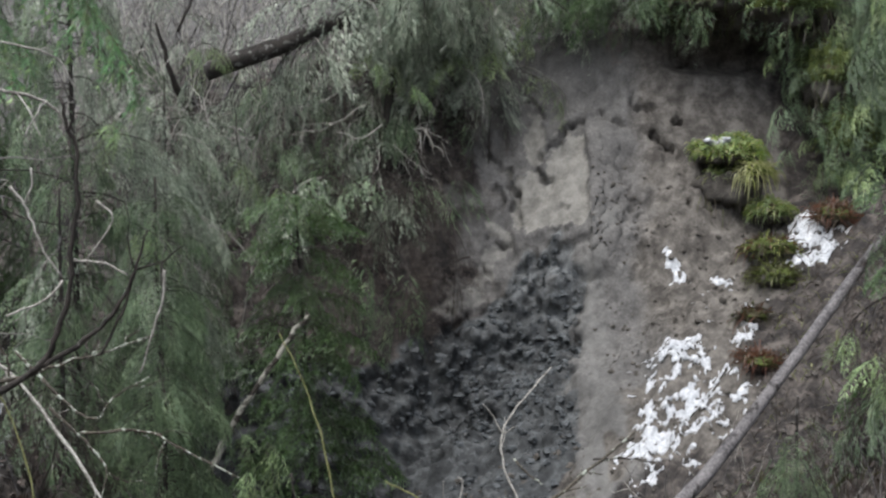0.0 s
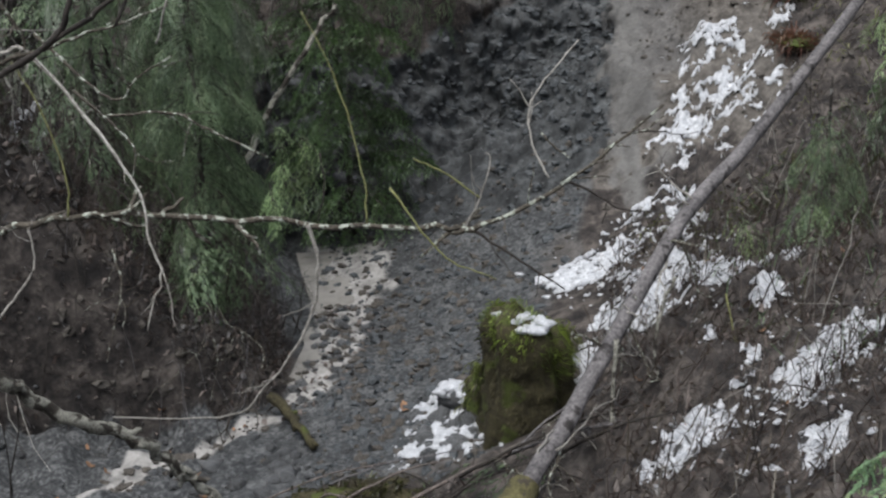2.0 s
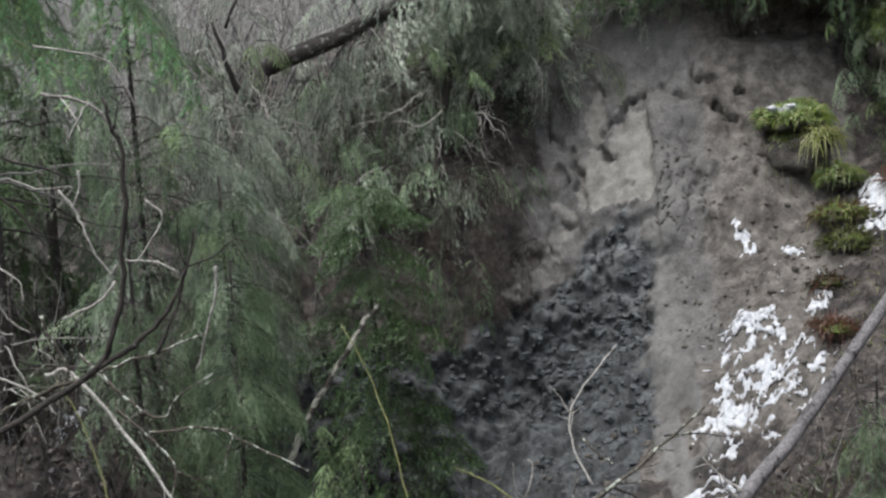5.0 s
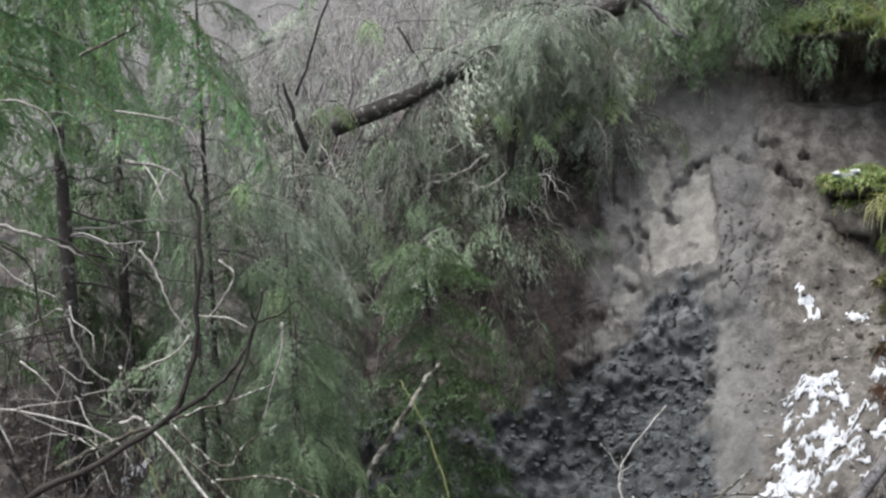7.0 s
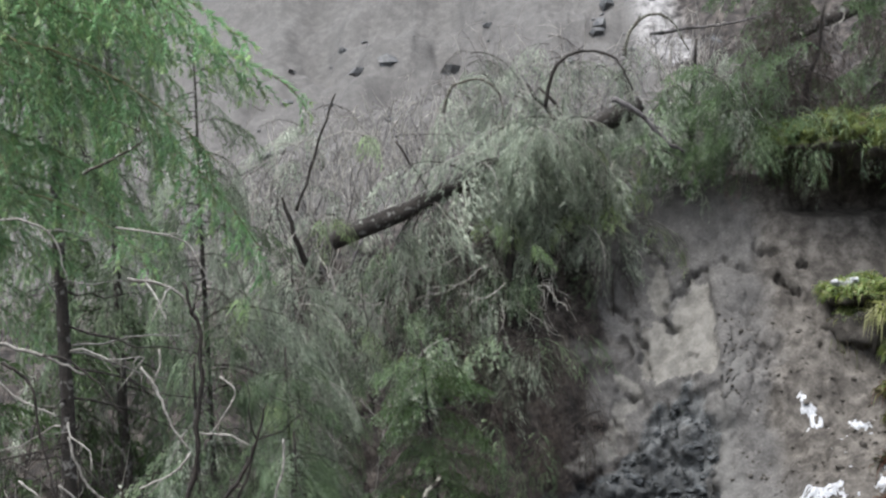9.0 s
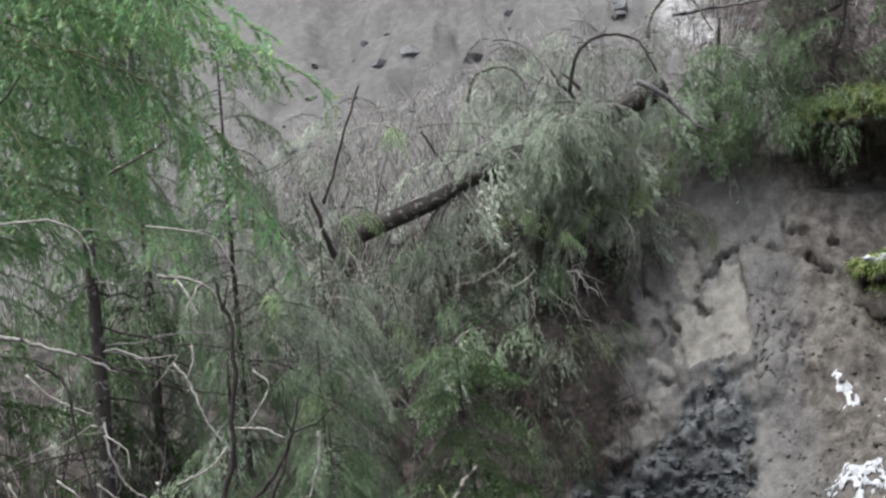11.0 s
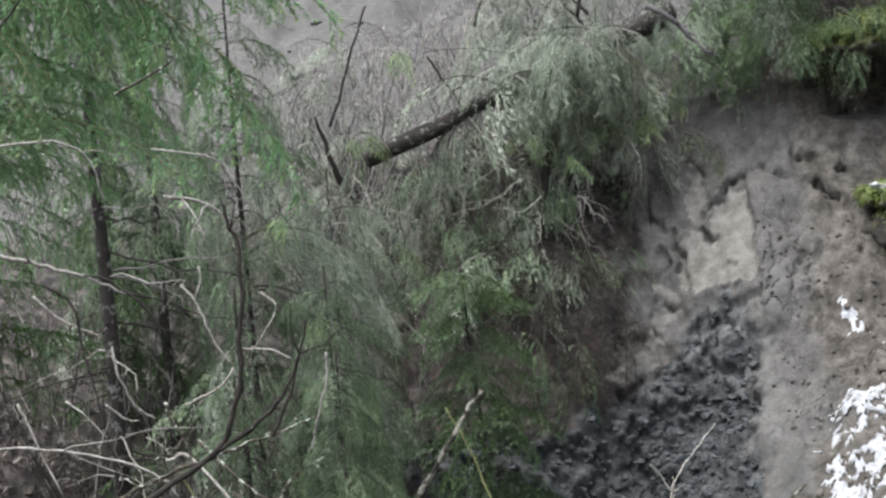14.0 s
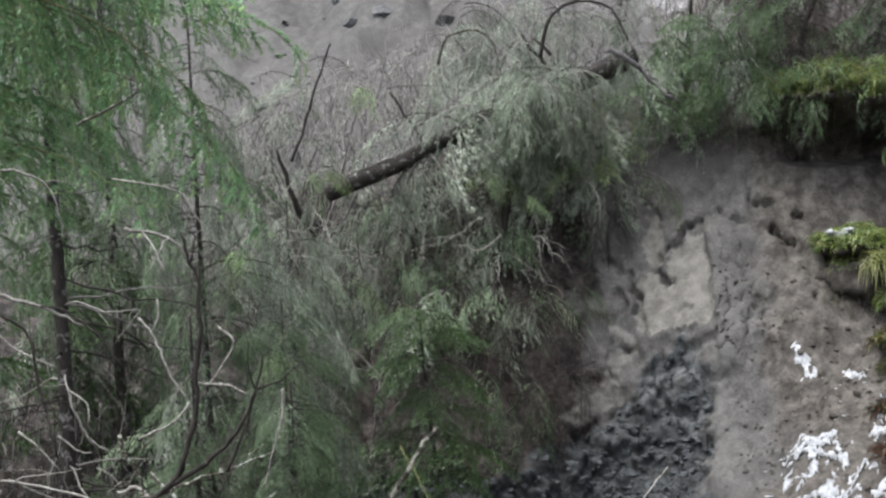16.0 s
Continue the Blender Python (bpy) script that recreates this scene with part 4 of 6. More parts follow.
# ---------------------------------------------------------------- mossy stump and fallen trunk
def mossy_stump():
    rng = random.Random(21)
    t = thing("tree_stump", (0.22, 6.8, 0.3), "old tree stump thickly grown with green moss, snow on top", "stump")
    n, rows = 64, 44
    verts, faces = [], []
    for i in range(rows + 1):
        s = i / rows
        z = 0.05 + 0.985 * s
        for k in range(n):
            w = 2 * math.pi * k / n
            r = 0.25 + 0.05 * (1 - s) ** 3 + 0.02 * math.sin(3 * w + 1) + 0.018 * math.sin(7 * w + 4 * s) 
            r *= 1.0 - 0.10 * s
            r *= math.sqrt(max(0.02, 1 - (max(0, s - 0.84) / 0.163) ** 2.6))
            r += 0.035 * noise.noise(Vector((math.cos(w) * 2.2, math.sin(w) * 2.2, z * 5))) + 0.018 * noise.noise(Vector((math.cos(w) * 6, math.sin(w) * 6, z * 16)))
            lift = 0.07 * math.cos(w + 2.9) * step(0.5, 0.95, s) + 0.05 * noise.noise(Vector((r * math.cos(w) * 9, r * math.sin(w) * 9, 3))) * step(0.8, 1.0, s)
            verts.append((0.22 + r * math.cos(w), 6.8 + r * math.sin(w), z + lift))
    for i in range(rows):
        for k in range(n):
            a, b = i * n + k, i * n + (k + 1) % n
            faces.append((a, b, b + n, a + n))
    faces.append(tuple(range(rows * n, rows * n + n)))
    g = Geo()
    g.v, g.f, g.m = [Vector(v) for v in verts], faces, [0] * len(faces)
    part("trunk", g.mesh("trunk", [STUMP_BARK]), t, "dark rotten bark")
    m = Geo()
    for i in range(12000):
        v = Vector(verts[rng.randrange(n * 4, len(verts))])
        bright = v.z + 0.55 * (v.x - 0.22) - 0.1 * noise.noise(v * 7)
        if bright < 0.86 and rng.random() < 0.45 + 0.7 * (0.86 - bright):
            continue
        out = Vector((v.x - 0.22, v.y - 6.8, 0.03)).normalized()
        p = v + Vector((rng.uniform(-0.03, 0.03), rng.uniform(-0.03, 0.03), rng.uniform(-0.03, 0.03)))
        ln = rng.uniform(0.015, 0.05)
        m.blade(p - out * 0.012, p + out * ln * 0.7 + Vector((rng.uniform(-0.02, 0.02), rng.uniform(-0.02, 0.02), -ln * rng.uniform(-0.2, 1.0))), 0.008, 2 if bright > 0.88 + rng.uniform(-0.08, 0.08) else 0 if bright > 0.84 + rng.uniform(-0.1, 0.1) else 1)
    part("moss", m.mesh("moss", [DULL_MOSS, STUMP_BARK, FRESH_MOSS], False), t, "shaggy yellow-green moss")
    s = Geo()
    for i in range(26):
        a, d = rng.uniform(0, 6.28), 0.13 * math.sqrt(rng.random())
        x, y = 0.16 + d * math.cos(a) + 0.03, 6.72 + d * math.sin(a)
        r = rng.uniform(0.018, 0.055)
        s.lump((x, y, 1.035 - 0.12 * (x - 0.16) - 0.25 * max(0.0, 6.7 - y)), r * 1.3, r, 0.012 + 0.2 * r, rng, 0, 0.3, 5, 10, rng.uniform(0, 3))
    part("snow_cap", s.mesh("snow_cap", [SNOW]), t, "small cap of wet snow")


mossy_stump()


def leaning_trunk():
    rng = random.Random(22)
    t = thing("fallen_log", (0.131, 5.55, 0.595), "bare grey fallen trunk leaning up the slope", "log")
    a, b = Vector((0.131, 5.55, 0.595)), Vector((0.401, 5.95, 0.837))
    line = spline([a, b, (1.06, 7.0, 1.456), (1.658, 7.8, 1.816), (2.871, 9.0, 2.882), (4.6, 10.5, 4.5)], 6)
    line = [q + Vector((rng.uniform(-1, 1), rng.uniform(-1, 1), rng.uniform(-1, 1))) * 0.006 for q in line]
    g = Geo()
    g.tube(line, 0.046, 0.033, 12, 0, 0.09, rng)
    part("trunk", g.mesh("trunk", [GREY_WOOD]), t)
    e = Geo()
    d = (b - a).normalized()
    e.tube([a - d * 0.12, a - d * 0.06, a, a + d * 0.07, a + d * 0.1], 0.085, 0.072, 14, 0, 0.14, rng)
    part("broken_end", e.mesh("broken_end", [MOSSY_WOOD]), t, "thick broken end grown with yellow-green moss")
    for i in range(22):
        p = line[rng.randrange(1, 14)]
        d = Vector((rng.uniform(-0.6, 0.6), rng.uniform(-0.8, 0.3), rng.uniform(-1.0, 0.5)))
        g = Geo()
        pts = wander(p, p + d * rng.uniform(0.15, 0.7), 6, 0.025, rng)
        g.tube(pts, 0.010, 0.002, 5, 0)
        for q in range(2):
            c = rng.choice(pts[2:])
            g.tube(wander(c, c + Vector((rng.uniform(-0.2, 0.2), rng.uniform(-0.2, 0.2), rng.uniform(-0.25, 0.1))), 4, 0.02, rng), 0.004, 0.001, 4, 0)
        part("branch_stub", g.mesh("branch_stub", [LICHEN if i % 2 else PALE_TWIG]), t)


leaning_trunk()

# ---------------------------------------------------------------- bare branches close to the camera
TWIG_RNG = random.Random(77)


def twig(parent, pts, r0, r1, material, name="twig", side=0):
    """A crooked, knotty twig as one part; side: number of small spurs."""
    rng = TWIG_RNG
    line = spline(pts, 5)
    size = (Vector(pts[0]) - Vector(pts[-1])).length
    for i in range(1, len(line) - 1):
        line[i] = line[i] + Vector((rng.uniform(-1, 1), rng.uniform(-1, 1), rng.uniform(-1, 1))) * (0.004 * size + r1 * 0.6)
    g = Geo()
    g.tube(line, r0, r1, 6, 0, 0.18, rng)
    for k in range(side):
        i = rng.randrange(2, len(line) - 1)
        d = (line[i + 1 if i + 1 < len(line) else i] - line[i - 1]).normalized()
        e = line[i] + (d + Vector((rng.uniform(-1, 1), rng.uniform(-1, 1), rng.uniform(-0.8, 0.8)))).normalized() * rng.uniform(0.03, 0.12)
        g.tube(wander(line[i], e, 4, 0.006, rng), max(r1, r0 * 0.35), r1 * 0.5, 4, 0)
    return part(name, g.mesh(name, [material]), parent)


shrub = thing("lichen_branch", (-1.5, 2.75, 1.2), "crooked bare branch spotted with pale lichen", "branch")
twig(shrub, [(-1.5, 2.75, 1.05), (-1.46, 2.74, 1.6), (-1.42, 2.76, 2.2), (-1.34, 2.77, 2.62), (-1.213, 2.769, 2.728)], 0.02, 0.010, LICHEN, "stem", 4)
twig(shrub, [(-1.213, 2.769, 2.728), (-1.022, 2.781, 2.748), (-0.832, 2.795, 2.777), (-0.630, 2.798, 2.767), (-0.369, 2.799, 2.747), (-0.132, 2.800, 2.732), (-0.031, 2.802, 2.727)], 0.0078, 0.006, LICHEN, "main_branch", 14)
twig(shrub, [(-0.031, 2.802, 2.727), (0.118, 2.825, 2.786), (0.275, 2.863, 2.890), (0.377, 2.890, 2.966)], 0.006, 0.0022, LICHEN, "branch_tip", 8)
twig(shrub, [(-0.375, 2.798, 2.745), (-0.356, 2.776, 2.674), (-0.379, 2.731, 2.539), (-0.483, 2.686, 2.406), (-0.567, 2.670, 2.366), (-0.792, 2.666, 2.371)], 0.0048, 0.0014, PALE_TWIG, "twig", 3)
twig(shrub, [(-0.251, 2.800, 2.742), (-0.259, 2.836, 2.853), (-0.316, 2.896, 3.046), (-0.381, 2.935, 3.172)], 0.0019, 0.0012, YELLOW_TWIG, "twig", 0)
twig(shrub, [(-0.031, 2.802, 2.727), (0.068, 2.784, 2.663), (0.162, 2.767, 2.602)], 0.004, 0.0015, TWIG, "twig", 3)
twig(shrub, [(-0.023, 2.801, 2.726), (-0.079, 2.798, 2.720), (-0.139, 2.782, 2.674)], 0.008, 0.003, LICHEN, "twig", 0)
twig(shrub, [(-0.049, 2.800, 2.725), (-0.012, 2.822, 2.790), (0.011, 2.846, 2.863), (0.001, 2.852, 2.880)], 0.003, 0.0012, PALE_TWIG, "twig", 2)
twig(shrub, [(-0.012, 2.822, 2.790), (-0.082, 2.836, 2.839), (-0.151, 2.845, 2.872)], 0.0023, 0.0015, YELLOW_TWIG, "twig", 0)
twig(shrub, [(-0.198, 2.777, 2.827), (-0.119, 2.745, 2.723), (-0.073, 2.733, 2.680), (0.020, 2.723, 2.641)], 0.0026, 0.0012, YELLOW_TWIG, "twig", 0)
twig(shrub, [(-0.879, 2.793, 2.773), (-0.882, 2.820, 2.858), (-0.934, 2.862, 2.995), (-0.992, 2.890, 3.087)], 0.0019, 0.0012, YELLOW_TWIG, "twig", 0)
twig(shrub, [(-0.858, 2.450, 3.177), (-0.813, 2.453, 3.180), (-0.729, 2.427, 3.092), (-0.627, 2.386, 2.956), (-0.596, 2.353, 2.851), (-0.580, 2.335, 2.793), (-0.605, 2.305, 2.703)], 0.0042, 0.0014, PALE_TWIG, "twig", 5)
twig(shrub, [(-0.829, 2.562, 3.194), (-0.722, 2.533, 3.096), (-0.670, 2.528, 3.075), (-0.644, 2.540, 3.109), (-0.575, 2.554, 3.149)], 0.0035, 0.0014, LICHEN, "twig", 3)
twig(shrub, [(-0.788, 2.629, 3.074), (-0.703, 2.608, 2.999), (-0.671, 2.595, 2.957), (-0.681, 2.578, 2.906)], 0.0035, 0.0014, LICHEN, "twig", 2)
twig(shrub, [(-0.751, 2.713, 3.005), (-0.628, 2.717, 3.007), (-0.550, 2.709, 2.975), (-0.433, 2.694, 2.918)], 0.0035, 0.0014, LICHEN, "twig", 5)
twig(shrub, [(-1.008, 2.678, 2.591), (-0.960, 2.698, 2.650), (-0.934, 2.715, 2.700), (-0.946, 2.736, 2.767)], 0.003, 0.0014, PALE_TWIG, "twig", 2)
twig(shrub, [(-0.786, 2.774, 2.708), (-0.769, 2.753, 2.640), (-0.783, 2.727, 2.561), (-0.802, 2.701, 2.483)], 0.0025, 0.0012, LICHEN, "twig", 4)
twig(shrub, [(0.131, 2.789, 2.838), (0.100, 2.809, 2.900), (0.093, 2.833, 2.978), (0.138, 2.856, 3.044), (0.198, 2.878, 3.109)], 0.0027, 0.0013, PALE_TWIG, "twig", 2)
twig(shrub, [(0.093, 2.833, 2.978), (0.074, 2.844, 3.012), (0.054, 2.851, 3.035)], 0.0022, 0.0012, PALE_TWIG, "twig", 0)
twig(shrub, [(0.116, 2.818, 2.928), (0.147, 2.809, 2.897), (0.176, 2.803, 2.876)], 0.0025, 0.0018, LICHEN, "twig", 0)
twig(shrub, [(0.170, 2.885, 2.806), (0.230, 2.879, 2.781), (0.283, 2.870, 2.748), (0.350, 2.868, 2.737)], 0.0035, 0.0015, TWIG, "twig", 3)
twig(shrub, [(0.298, 2.968, 2.889), (0.378, 2.971, 2.890), (0.433, 2.969, 2.880)], 0.0025, 0.0012, TWIG, "twig", 2)
twig(shrub, [(-0.354, 2.893, 2.877), (-0.344, 2.871, 2.808), (-0.363, 2.845, 2.728)], 0.002, 0.0012, TWIG, "twig", 0)

sapling = thing("bare_sapling", (-0.8, 1.75, 1.5), "thin bare dark sapling with whitish twigs", "shrub")
twig(sapling, [(-0.85, 1.75, 1.4), (-0.84, 1.76, 2.2), (-0.8, 1.76, 2.8), (-0.74, 1.77, 3.12)], 0.012, 0.006, TWIG, "stem", 3)
twig(sapling, [(-0.762, 1.777, 3.190), (-0.639, 1.794, 3.246), (-0.568, 1.805, 3.291), (-0.537, 1.810, 3.328), (-0.516, 1.815, 3.421), (-0.504, 1.820, 3.531), (-0.510, 1.821, 3.595), (-0.526, 1.820, 3.649)], 0.0055, 0.0022, TWIG, "branch", 3)
twig(sapling, [(-0.568, 1.805, 3.291), (-0.497, 1.815, 3.332), (-0.458, 1.821, 3.372), (-0.434, 1.826, 3.422), (-0.417, 1.829, 3.474)], 0.0042, 0.0014, TWIG, "branch", 2)
twig(sapling, [(-0.479, 1.817, 3.311), (-0.451, 1.822, 3.368), (-0.433, 1.826, 3.418)], 0.0024, 0.0012, TWIG, "twig", 0)
twig(sapling, [(-0.738, 1.831, 3.220), (-0.662, 1.842, 3.256), (-0.587, 1.852, 3.279), (-0.513, 1.863, 3.301), (-0.421, 1.875, 3.329)], 0.0042, 0.0014, LICHEN, "twig", 4)
twig(sapling, [(-0.603, 1.811, 3.658), (-0.549, 1.817, 3.644), (-0.527, 1.820, 3.626), (-0.510, 1.821, 3.600)], 0.0026, 0.0016, PALE_TWIG, "twig", 2)
twig(sapling, [(-0.590, 1.809, 3.533), (-0.569, 1.811, 3.502), (-0.553, 1.811, 3.457), (-0.526, 1.814, 3.414)], 0.0022, 0.0014, PALE_TWIG, "twig", 0)
twig(sapling, [(-0.563, 1.813, 3.557), (-0.563, 1.812, 3.533), (-0.572, 1.810, 3.510)], 0.0018, 0.0011, PALE_TWIG, "twig", 0)
twig(sapling, [(-0.396, 1.831, 3.422), (-0.398, 1.829, 3.387), (-0.414, 1.826, 3.333), (-0.430, 1.822, 3.286)], 0.0022, 0.0012, PALE_TWIG, "twig", 0)
twig(sapling, [(-0.526, 1.814, 3.410), (-0.548, 1.810, 3.385), (-0.597, 1.803, 3.365)], 0.0022, 0.0012, PALE_TWIG, "twig", 1)
twig(sapling, [(-0.512, 1.816, 3.437), (-0.473, 1.821, 3.432), (-0.443, 1.824, 3.416)], 0.0018, 0.0012, PALE_TWIG, "twig", 0)
twig(sapling, [(-0.728, 1.889, 3.433), (-0.720, 1.889, 3.399), (-0.703, 1.890, 3.359), (-0.673, 1.893, 3.336)], 0.0024, 0.0014, PALE_TWIG, "twig", 1)
twig(sapling, [(-0.963, 1.864, 3.613), (-0.890, 1.873, 3.596), (-0.825, 1.881, 3.575), (-0.761, 1.888, 3.553), (-0.701, 1.895, 3.522)], 0.005, 0.002, PALE_TWIG, "twig", 1)
twig(sapling, [(-0.761, 1.888, 3.553), (-0.728, 1.892, 3.546), (-0.682, 1.897, 3.508), (-0.645, 1.900, 3.454)], 0.0024, 0.0014, TWIG, "twig", 0)
twig(sapling, [(-1.062, 2.044, 3.283), (-0.944, 2.059, 3.277), (-0.827, 2.073, 3.252), (-0.739, 2.083, 3.212), (-0.715, 2.086, 3.182)], 0.003, 0.0014, PALE_TWIG, "twig", 2)
twig(sapling, [(-0.657, 1.896, 3.359), (-0.648, 1.896, 3.325), (-0.630, 1.898, 3.294), (-0.624, 1.898, 3.260)], 0.003, 0.0018, LICHEN, "twig", 1)
twig(sapling, [(-0.820, 2.076, 3.339), (-0.790, 2.080, 3.313), (-0.768, 2.082, 3.308)], 0.002, 0.0012, PALE_TWIG, "twig", 0)
twig(sapling, [(-0.883, 2.069, 3.349), (-0.853, 2.072, 3.323), (-0.820, 2.075, 3.284)], 0.002, 0.0012, PALE_TWIG, "twig", 0)
twig(sapling, [(-0.960, 2.059, 3.352), (-0.938, 2.060, 3.294), (-0.900, 2.062, 3.199)], 0.0026, 0.0014, PALE_TWIG, "twig", 0)
twig(sapling, [(-0.922, 2.068, 3.523), (-0.889, 2.072, 3.488), (-0.854, 2.076, 3.466), (-0.819, 2.080, 3.449)], 0.0026, 0.0014, PALE_TWIG, "twig", 0)
twig(sapling, [(-0.903, 2.071, 3.540), (-0.860, 2.076, 3.503), (-0.848, 2.075, 3.433), (-0.835, 2.075, 3.368), (-0.823, 2.075, 3.302)], 0.003, 0.0014, TWIG, "twig", 2)
twig(sapling, [(-0.507, 1.920, 3.509), (-0.485, 1.922, 3.486), (-0.504, 1.918, 3.450), (-0.527, 1.915, 3.423)], 0.0016, 0.001, PALE_TWIG, "twig", 0)
twig(sapling, [(-1.037, 2.039, 3.870), (-0.959, 2.048, 3.924), (-0.920, 2.053, 3.962), (-0.885, 2.057, 4.006)], 0.003, 0.0015, TWIG, "twig", 0)
twig(sapling, [(-1.045, 2.040, 3.768), (-0.972, 2.049, 3.766), (-0.862, 2.063, 3.767), (-0.810, 2.070, 3.738), (-0.789, 2.074, 3.658)], 0.003, 0.0012, PALE_TWIG, "twig", 2)
twig(sapling, [(-0.897, 2.460, 3.875), (-0.818, 2.470, 3.912), (-0.785, 2.474, 3.931), (-0.787, 2.473, 3.964)], 0.003, 0.0015, LICHEN, "twig", 3)
twig(sapling, [(-0.658, 3.298, 3.837), (-0.623, 3.302, 3.919), (-0.578, 3.306, 4.044), (-0.546, 3.309, 4.126)], 0.004, 0.0025, TWIG, "twig", 0)
twig(sapling, [(-1.103, 3.241, 3.818), (-0.951, 3.261, 3.782), (-0.900, 3.269, 3.714), (-0.876, 3.273, 3.662)], 0.003, 0.0015, PALE_TWIG, "twig", 2)

birch = thing("birch_stick", (-1.916, 9.418, 0.797), "broken birch stick with flaking pale bark", "branch")
twig(birch, [(-1.916, 9.418, 0.797), (-1.666, 9.368, 1.247), (-1.512, 9.481, 1.535), (-1.212, 9.609, 2.005), (-1.0, 9.723, 2.295)], 0.030, 0.016, LICHEN_LOG, "stick", 6)

low_log = thing("fallen_log", (-1.5, 5.8, 0.7), "thin crooked log covered in pale lichen on the bank", "log")
twig(low_log, [(-2.483, 5.711, 1.369), (-2.241, 5.814, 1.122), (-2.062, 5.930, 0.923), (-1.815, 6.051, 0.734), (-1.637, 6.172, 0.550), (-1.506, 6.285, 0.347), (-1.279, 6.385, 0.094)], 0.042, 0.024, LICHEN_LOG, "trunk", 16)

bed_log = thing("rotten_log", (-0.97, 7.01, 0.16), "short dark rotten log with moss in the gully bed", "log")
twig(bed_log, [(-1.29, 7.58, 0.23), (-1.13, 7.295, 0.215), (-0.97, 7.01, 0.16)], 0.036, 0.022, STUMP_BARK, "trunk", 9)


def foot_sticks():
    rng = random.Random(95)
    for i in range(15):
        x, y = rng.uniform(-1.2, 0.5), rng.uniform(5.75, 6.6)
        z = ground_z(x, y) + 0.03
        w, ln = rng.uniform(-1.0, 0.6), rng.uniform(0.3, 0.9)
        e = (x + ln * math.cos(w), y + ln * math.sin(w) * 0.7, ground_z(x + ln * math.cos(w), y + ln * math.sin(w) * 0.7) + rng.uniform(0.03, 0.16))
        t = thing("dead_stick", (x, y, z), "dead brown stick lying in the mossy tangle", "stick", "dead sticks")
        twig(t, [(x, y, z), tuple(Vector((x, y, z)).lerp(Vector(e), 0.5) + Vector((0, 0, 0.04))), e], rng.uniform(0.006, 0.016), 0.003, rng.choice((TWIG, GREY_WOOD, DULL_LEAF)), "stick", 4)


foot_sticks()

hanging_twigs = thing("broken_branch", (1.1, 6.9, 0.9), "broken branch with pale lichen twigs by the fallen log", "branch")
twig(hanging_twigs, [(0.978, 6.621, 1.283), (0.887, 6.549, 1.067), (0.869, 6.487, 0.876), (0.909, 6.444, 0.738), (0.974, 6.417, 0.648)], 0.011, 0.004, LICHEN_LOG, "twig", 5)
twig(hanging_twigs, [(0.635, 6.145, 1.139), (0.609, 6.070, 0.908), (0.588, 5.986, 0.651), (0.567, 5.911, 0.419)], 0.012, 0.005, LICHEN_LOG, "twig", 12)
twig(hanging_twigs, [(0.459, 6.005, 0.718), (0.539, 5.977, 0.626), (0.604, 5.945, 0.521)], 0.007, 0.003, PALE_TWIG, "twig", 2)
twig(hanging_twigs, [(1.406, 7.088, 1.717), (1.464, 7.057, 1.615), (1.538, 7.036, 1.542)], 0.012, 0.004, LICHEN_LOG, "twig", 2)
twig(hanging_twigs, [(1.253, 6.695, 1.160), (1.292, 6.624, 0.937), (1.339, 6.544, 0.686)], 0.005, 0.003, YELLOW_TWIG, "twig", 1)

arch = thing("dead_shrub", (-0.2, 13.3, 4.5), "dead arching stems with peeling pale bark", "shrub")
twig(arch, [(-1.121, 13.064, 5.351), (-1.025, 13.065, 5.594), (-0.747, 13.089, 5.661), (-0.565, 13.111, 5.486), (-0.556, 13.122, 5.155)], 0.018, 0.0072, LICHEN, "stem", 5)
twig(arch, [(-0.132, 12.955, 5.326), (-0.001, 12.955, 5.726), (0.303, 12.979, 5.845), (0.567, 13.007, 5.750), (0.712, 13.030, 5.443)], 0.02, 0.008, TWIG, "stem", 5)
twig(arch, [(0.664, 13.315, 5.822), (0.734, 13.313, 6.068), (0.936, 13.327, 6.223), (1.151, 13.350, 6.129), (1.301, 13.373, 5.843)], 0.02, 0.008, LICHEN, "stem", 5)
twig(arch, [(0.519, 13.014, 5.373), (0.754, 13.040, 5.224), (1.008, 13.073, 4.939), (1.163, 13.091, 4.823)], 0.03, 0.012, GREY_WOOD, "stem", 5)
twig(arch, [(-0.229, 12.955, 5.033), (-0.053, 12.979, 4.807), (0.125, 13.002, 4.608), (0.277, 13.021, 4.437)], 0.022, 0.0088, GREY_WOOD, "stem", 5)
twig(arch, [(-1.984, 13.021, 4.159), (-2.107, 13.018, 3.918), (-2.226, 13.012, 3.759)], 0.02, 0.008, GREY_WOOD, "stem", 5)
twig(arch, [(-1.767, 13.043, 4.120), (-1.724, 13.054, 3.897), (-1.571, 13.074, 3.696)], 0.012, 0.0048, TWIG, "stem", 5)
twig(arch, [(0.149, 13.393, 5.000), (0.249, 13.409, 4.799), (0.355, 13.422, 4.710)], 0.03, 0.012, TWIG, "stem", 5)
twig(arch, [(0.932, 13.433, 6.048), (1.379, 13.473, 6.080), (1.771, 13.508, 6.114), (2.165, 13.542, 6.205)], 0.02, 0.008, GREY_WOOD, "stem", 5)
twig(arch, [(-1.602, 13.027, 5.102), (-1.401, 13.056, 4.761), (-1.301, 13.071, 4.590)], 0.014, 0.0056, TWIG, "stem", 5)
twig(arch, [(-2.728, 12.985, 3.125), (-2.685, 12.980, 3.398), (-2.438, 12.988, 3.881), (-2.368, 12.986, 4.152)], 0.015, 0.006, PALE_TWIG, "stem", 5)
